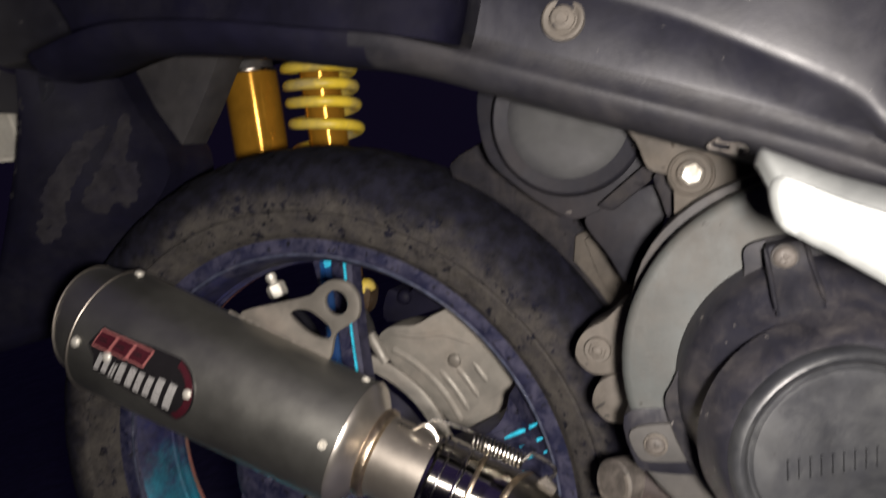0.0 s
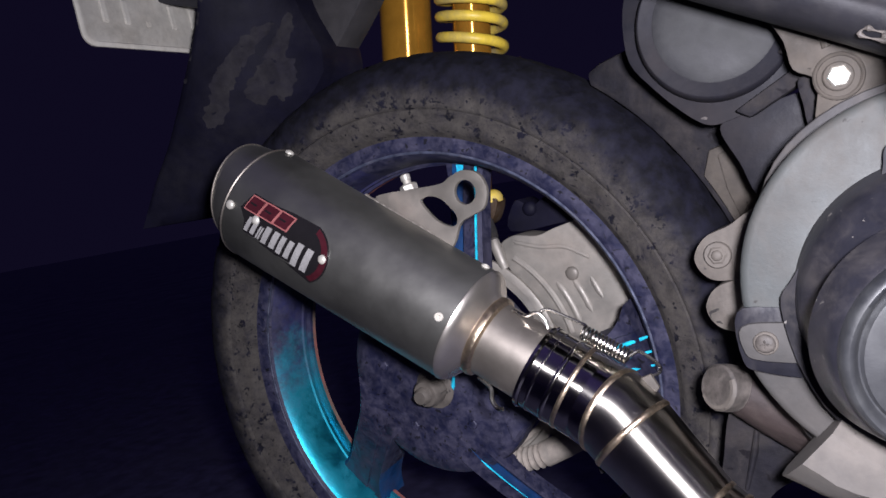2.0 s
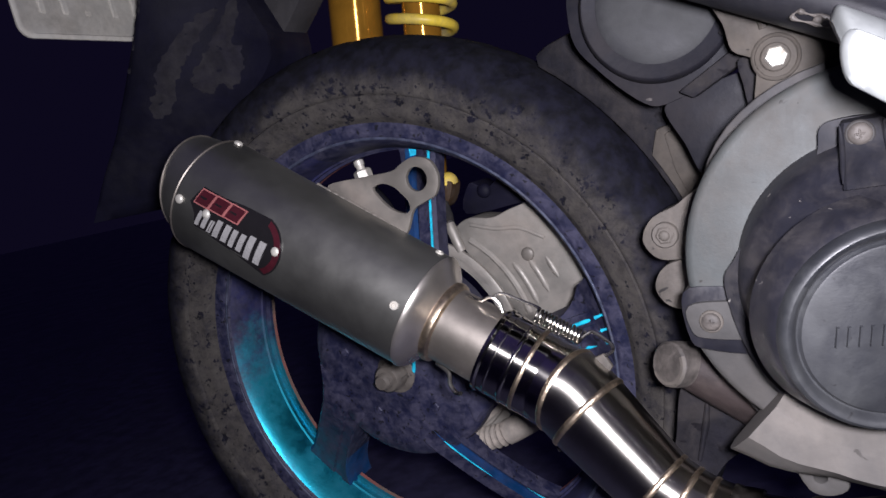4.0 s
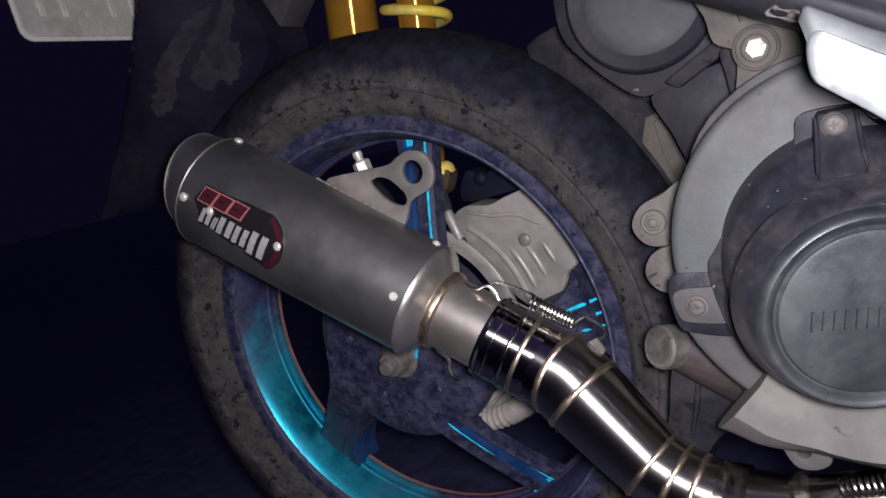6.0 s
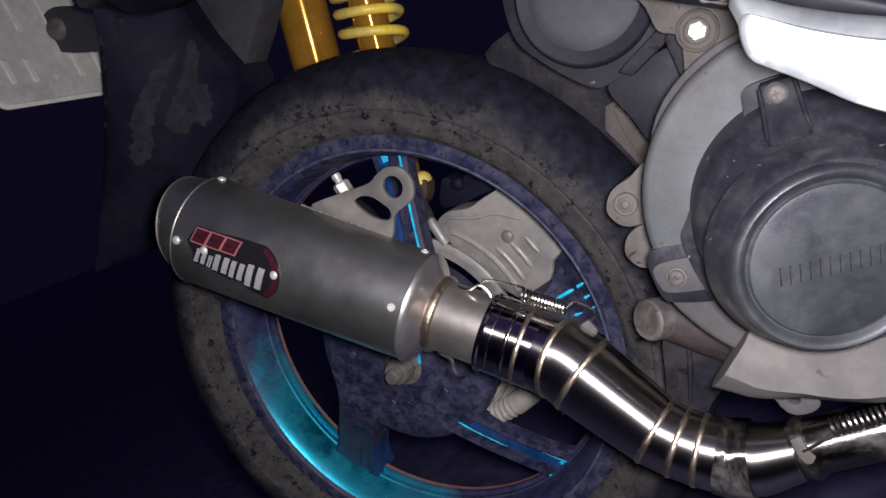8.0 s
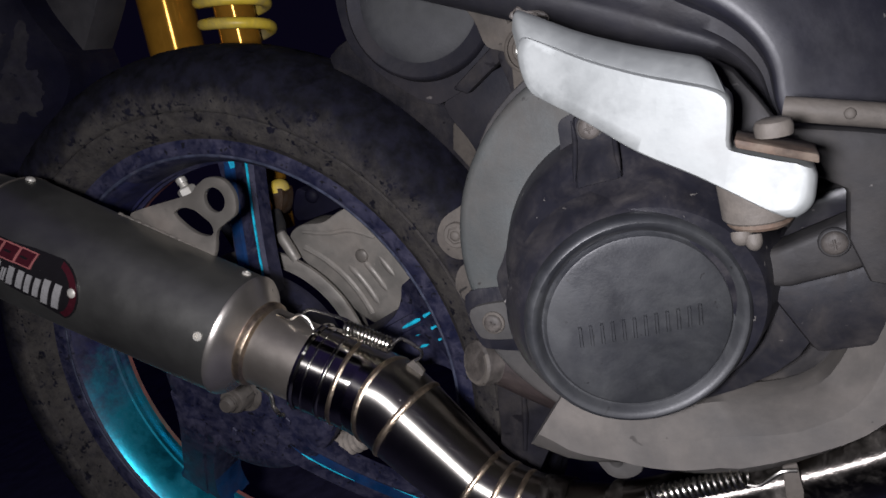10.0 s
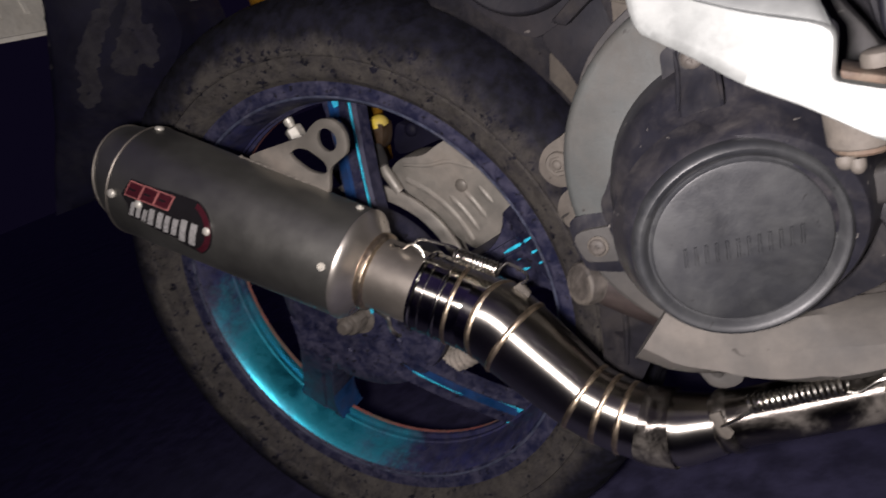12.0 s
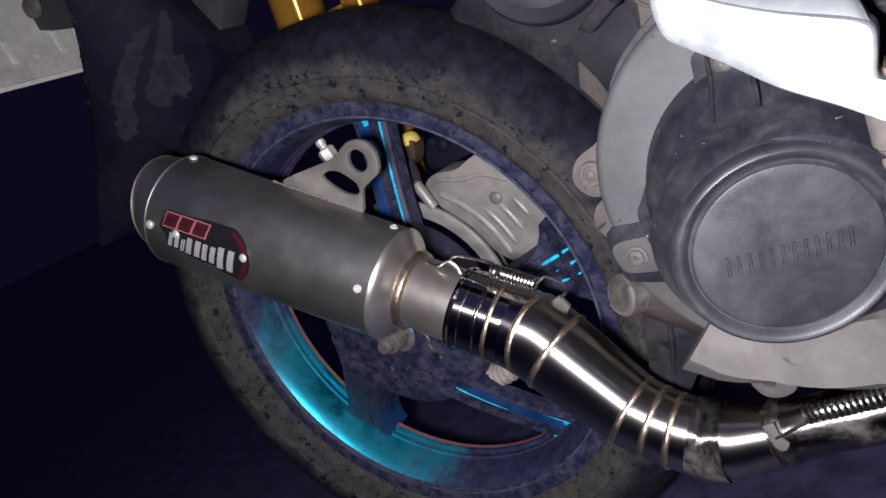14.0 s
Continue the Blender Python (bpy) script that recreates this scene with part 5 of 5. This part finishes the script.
def make_shock():
    t = Vector((0.075, 0.0, 0.50)).normalized()
    a = Vector((-0.0645, 0.100, 0.455))
    res = part("shock_reservoir", tube([a, a + t * 0.002, a + t * 0.0560, a + t * 0.0568, a + t * 0.0576, a + t * 0.0584, a + t * 0.126, a + t * 0.128], [0.0215, 0.0240, 0.0240, 0.0236, 0.0236, 0.0240, 0.0240, 0.0232], 64), "gold_pipe", scooter, "gold anodised shock absorber reservoir")
    part("reservoir_rim", turned([(0.1275, 0.0238), (0.1285, 0.0243), (0.1300, 0.0243), (0.1308, 0.0230)], a, t, 48, False), "dull_chrome", res)
    part("reservoir_cap", turned([(0.129, 0.0215), (0.138, 0.0215), (0.141, 0.019), (0.170, 0.017)], a, t, 40), "dark_case", res)
    b = Vector((0.004, 0.100, 0.440))
    shk = part("shock_absorber", tube([b - t * 0.10, b - t * 0.02, b, b + t * 0.180, b + t * 0.185], [0.010, 0.0135, 0.0168, 0.0168, 0.011], 48), "gold_pipe", scooter, "gold shock absorber body")
    # progressive spring: its coils close up towards the top
    lean = Vector((t.z, 0, -t.x))
    knots = [0.004, 0.030, 0.056, 0.080, 0.0980, 0.1125, 0.1270, 0.1415, 0.1560, 0.1705]
    wound = []
    for k in range(36 * (len(knots) - 1) + 1):
        n, f = divmod(k / 36, 1.0)
        n = int(n)
        up = knots[n] + (knots[min(n + 1, len(knots) - 1)] - knots[n]) * f
        phi = radians(-90 - 10 * k)
        wound.append(b + t * up + (lean * math.cos(phi) + Vector((0, 1, 0)) * math.sin(phi)) * 0.0280)
    part("shock_spring", tube(wound, 0.0046, 12), "yellow", shk, "yellow painted coil spring")
    part("spring_seat", turned([(0.000, 0.018), (0.001, 0.030), (0.004, 0.0305), (0.006, 0.026), (0.006, 0.014)], b, t, 40), "yellow", shk)
    # lower fork: yellow cap over a gold-brown block with a thin arm
    foot = part("shock_foot", plate(closed_curve([(0.0305, 0.3775), (0.0375, 0.3785), (0.0445, 0.3770), (0.0430, 0.3690), (0.0375, 0.3600), (0.0311, 0.3570), (0.0295, 0.3650)], 4), 0.040, 0.056, 0.0022, segments=3), "gold_brown", shk, "dull gold lower fork")
    part("fork_arm", plate([(0.0296, 0.3780), (0.0328, 0.3770), (0.0311, 0.3600), (0.0266, 0.3460), (0.0214, 0.3315), (0.0178, 0.3325), (0.0226, 0.3460), (0.0276, 0.3620)], 0.0375, 0.0440, 0.0009), "gold", foot)
    part("foot_cap", dome((0.0380, 0.0475, 0.3783), (0.12, -0.10, 0.98), 0.0084, 0.0072, 24), "yellow", foot)


make_shock()


def make_body():
    # lower side cover: rolled lip, hollow flank, crease and upper panel, running down towards the front
    line = open_curve([(-0.02, 0, 0.5590), (0.035, 0, 0.5565), (0.098, 0, 0.5370), (0.150, 0, 0.5155), (0.197, 0, 0.4955), (0.255, 0, 0.4610), (0.311, 0, 0.4280), (0.350, 0, 0.4040), (0.368, 0, 0.3925), (0.386, 0, 0.3840), (0.3965, 0, 0.3765), (0.4025, 0, 0.3680), (0.4060, 0, 0.3550), (0.4070, 0, 0.3350)], 6)
    bm = bmesh.new()
    rows = []
    widths = [min(0.051 - 0.0155 * max(0.0, min(1.0, (p.x - 0.285) / 0.08)), max(0.004, (p.z - 0.360) * 0.93)) for p in line]
    for turn in range(5):
        widths = [(widths[max(i - 1, 0)] + 2 * widths[i] + widths[min(i + 1, len(line) - 1)]) / 4 for i in range(len(line))]
    for i, p in enumerate(line):
        t = (line[min(i + 1, len(line) - 1)] - line[max(i - 1, 0)]).normalized()
        nrm = Vector((-t.z, 0, t.x))
        if nrm.z < 0:
            nrm = -nrm
        wide = widths[i]
        f = min(1.0, wide / 0.030)
        away = max(0.0, min(1.0, (p.x - 0.335) / 0.04))
        inn = 0.035 * max(0.0, min(1.0, (0.225 - p.x) / 0.02))
        sec = [(0.004 * f, -0.085), (-0.001, -0.118), (0.000, -0.136), (0.004 * f, -0.1455), (0.009 * f, -0.1500), (0.013 * f, -0.1515), (0.0155 * f, -0.1508), (0.0175 * f, -0.1485 + inn), (0.024 * f, -0.1480 + inn), (max(wide * 0.7, 0.026 * f), -0.1500 + inn), (wide - 0.0035 * f, -0.1545 + inn), (wide - 0.0015 * f, -0.1572 + inn), (wide + 0.001, -0.1582 + inn), (wide + 0.004, -0.1582 + inn), (wide + 0.012, -0.1572 + inn + 0.0010 * away), (wide + 0.03, -0.1552 + inn + 0.0062 * away), (wide + 0.06, -0.1490 + inn + 0.0150 * away), (wide + 0.12, -0.128 + inn + 0.030 * away), (wide + 0.12, -0.07), (0.02, -0.07)]
        rows.append([bm.verts.new(Vector((p.x, y, p.z)) + nrm * s) for s, y in sec])
    for a, b in zip(rows, rows[1:]):
        for k in range(len(a)):
            j = (k + 1) % len(a)
            bm.faces.new((a[k], a[j], b[j], b[k]))
    bm.faces.new(rows[0]), bm.faces.new(rows[-1])
    for k, f in enumerate(bm.faces):
        c = f.calc_center_median()
        if k % 20 < 8:
            f.material_index = 2
        # recessed flank takes darker plastic, its shade put into the colour; left end darker
        if c.x < 0.18 or (c.y > -0.130 and c.x < 0.23 + 0.4 * max(0, c.z - 0.50)):
            f.material_index = 1
    cover = part("side_cover", bm, ["panel", "fender", "lip"], scooter, "black plastic side cover with dusty rolled edge", sharp=50)
    c = Vector((0.2785, -0.1530, 0.4925))
    bolt = part("cover_bolt", turned([(-0.002, 0.0092), (0.0010, 0.0091), (0.0016, 0.0082), (0.0014, 0.0072), (0.0004, 0.0062), (0.0004, 0.0050)], c, (0, -1, 0.1), 32), "tan", cover, "pale washer-head bolt")
    part("bolt_head", turned([(0.0, 0.0056), (0.0020, 0.0054), (0.0030, 0.0044), (0.0031, 0.0030), (0.0024, 0.0024), (0.0022, 0.0)], c, (0, -1, 0.1), 28), "tan", bolt)
    part("cover_screw", dome(Vector((0.369, -0.1545, 0.458)), (0, -1, 0.1), 0.0035, 0.0012), "gap", cover)
    loop = [(0.3295 + 0.0066 * math.cos(a) + 0.0010 * math.sin(3 * a), -0.1490 + 0.0006 * math.sin(2 * a), 0.4222 - 0.0036 * math.cos(a) + 0.0022 * math.sin(a)) for a in (2 * math.pi * k / 24 for k in range(25))]
    part("edge_clip", joined(tube(loop, [0.0008 + 0.0005 * math.sin(5 * k) for k in range(25)], 8, False), dome((0.3315, -0.1492, 0.4212), (0, -1, -0.2), 0.0020, 0.0014)), "pin_worn", cover, "chipped pale edge clip")


make_body()


def make_tail():
    # its rear edge stands out towards the side, its front edge runs in behind the tyre
    rear = [(0.70, -0.100), (0.65, -0.115), (0.592, -0.135), (0.565, -0.146), (0.544, -0.160), (0.511, -0.185), (0.472, -0.213), (0.44, -0.243), (0.405, -0.270)]
    fore = [(0.70, -0.085), (0.65, -0.085), (0.60, -0.082), (0.556, -0.071), (0.520, -0.055), (0.500, -0.058), (0.467, -0.108), (0.44, -0.150), (0.405, -0.205)]

    def edge_at(table, z):
        for (z0, x0), (z1, x1) in zip(table, table[1:]):
            if z >= z1:
                return x0 + (x1 - x0) * (z0 - z) / (z0 - z1)
        return table[-1][1]

    def bow(u):
        u = max(0.0, min(1.0, u))
        return -0.068 + 0.014 * max(0.0, (0.07 - u) / 0.07) ** 2 + 0.046 * u * u * (3 - 2 * u) + 0.0016 * math.sin(9 * u) * (1 - u)

    guard = bmesh.new()
    rows = []
    for k in range(31):
        z = 0.70 - 0.295 * k / 30
        a, b = edge_at(rear, z), edge_at(fore, z)
        cols = [0.0, 0.02, 0.045, 0.07, 0.11] + [0.17 + 0.83 * c / 11 for c in range(12)]
        rows.append([guard.verts.new((a, 0.03, z))] + [guard.verts.new((a + (b - a) * u, bow(u), z)) for u in cols] + [guard.verts.new((b, 0.03, z))])
    for r0, r1 in zip(rows, rows[1:]):
        for c in range(len(r0)):
            d = (c + 1) % len(r0)
            guard.faces.new((r0[c], r0[d], r1[d], r1[c]))
    guard.faces.new(rows[0]), guard.faces.new(rows[-1])
    fen = part("mudguard", guard, "fender", scooter, "black plastic rear mudguard with dried dust patches", sharp=60)
    for shape in ([(-0.098, 0.552), (-0.093, 0.549), (-0.114, 0.527), (-0.121, 0.519), (-0.133, 0.505), (-0.150, 0.484), (-0.166, 0.478), (-0.164, 0.490), (-0.151, 0.505), (-0.147, 0.515), (-0.134, 0.526), (-0.112, 0.545)],
                  [(-0.083, 0.556), (-0.077, 0.548), (-0.086, 0.527), (-0.081, 0.514), (-0.086, 0.500), (-0.099, 0.489), (-0.108, 0.494), (-0.117, 0.489), (-0.127, 0.497), (-0.112, 0.515), (-0.099, 0.531)],
                  [(-0.136, 0.580), (-0.133, 0.577), (-0.152, 0.545), (-0.168, 0.520), (-0.172, 0.521), (-0.158, 0.545)]):
        film = bmesh.new()
        line = closed_curve(shape, 9)
        ring = [film.verts.new((x + 0.0034 * noise.noise((x * 240, z * 240, 1)) + 0.0009 * noise.noise((x * 700, z * 700, 3)), 0, z + 0.0034 * noise.noise((x * 240, z * 240, 7)) + 0.0009 * noise.noise((x * 700, z * 700, 9)))) for x, z in line]
        bmesh.ops.triangle_fill(film, edges=[film.edges.new((ring[i], ring[(i + 1) % len(ring)])) for i in range(len(ring))], use_beauty=True)
        bmesh.ops.subdivide_edges(film, edges=[e for e in film.edges if e.calc_length() > 0.008], cuts=3)
        bmesh.ops.triangulate(film, faces=film.faces[:])
        for v in film.verts:
            a, b = edge_at(rear, v.co.z), edge_at(fore, v.co.z)
            v.co.y = bow((v.co.x - a) / (b - a)) - 0.0005
        part("dust_patch", film, "dried_mud", fen, "pale dried mud film")
    part("inner_liner", plate(closed_curve([(-0.080, 0.508), (-0.092, 0.522), (-0.112, 0.552), (-0.137, 0.590), (-0.13, 0.66), (0.00, 0.66), (0.008, 0.596), (-0.022, 0.556), (-0.064, 0.519)], 4), 0.0, 0.03, 0.006), "grey_liner", scooter, "dusty grey inner mudguard liner")
    part("tail_underside", plate([(-0.12, 0.60), (0.0, 0.585), (0.16, 0.54), (0.16, 0.62), (-0.1, 0.70)], -0.09, 0.14, 0.006), "panel", scooter, "black plastic tail underside")
    # number plate, seen from its bare back; digits pressed through as plain bars
    bm = bmesh.new()
    w, h, r = 0.225, 0.135, 0.010
    corners = [(sx * (w / 2 - r), sz * (h / 2 - r), a) for sx, sz, a in ((1, 1, 0), (-1, 1, 90), (-1, -1, 180), (1, -1, 270))]
    loop = [(x + r * math.cos(radians(a + d)), z + r * math.sin(radians(a + d))) for x, z, a in corners for d in (0, 22, 45, 68, 90)]
    rings = []
    for scale, x in ((1.0, -0.0008), (1.0, 0.0008), (0.985, 0.0016), (0.965, 0.0016), (0.950, 0.0004)):
        rings.append([bm.verts.new((x, y * scale, z * scale * (1 if scale == 1 else 1 - (1 - scale) * 0.4))) for y, z in loop])
    for a, b in zip(rings, rings[1:]):
        for i in range(len(a)):
            bm.faces.new((a[i], a[(i + 1) % len(a)], b[(i + 1) % len(a)], b[i]))
    bm.faces.new(rings[0]), bm.faces.new(rings[-1])
    at = pose(-0.195, -0.026, 0.617, 0, -4, 0)
    tagplate = part("number_plate", bm, "plate", scooter, "bare back of an aluminium number plate", at)
    for y, z0, hh in ((-0.088, -0.048, 0.022), (-0.068, -0.048, 0.022), (-0.048, -0.048, 0.005), (-0.022, -0.048, 0.022), (0.0, -0.048, 0.022), (-0.085, -0.005, 0.05), (-0.06, -0.005, 0.05), (-0.03, -0.005, 0.05)):
        bmb = bmesh.new()
        bmesh.ops.create_cube(bmb, size=1)
        for v in bmb.verts:
            s = 0.8 if v.co.x > 0 else 1.0
            v.co = Vector((v.co.x * 0.0016 + 0.0008, v.co.y * (0.006 if hh > 0.01 else 0.005) * s + y, v.co.z * hh * s + z0 + hh / 2))
        bmesh.ops.bevel(bmb, geom=bmb.edges[:], offset=0.0005, segments=2, affect="EDGES")
        part("pressed_bar", bmb, "plate", tagplate)
    brk = part("plate_bracket", plate(closed_curve([(-0.196, 0.626), (-0.206, 0.610), (-0.200, 0.597), (-0.180, 0.587), (-0.157, 0.579), (-0.130, 0.572), (-0.112, 0.590), (-0.145, 0.607), (-0.172, 0.625)], 4), -0.058, -0.02, 0.004), "panel", scooter, "black plastic plate bracket")
    part("plate_bolt", dome((-0.184, -0.059, 0.610), (0.3, -1, 0), 0.010, 0.005), "pin_worn", brk)


make_tail()
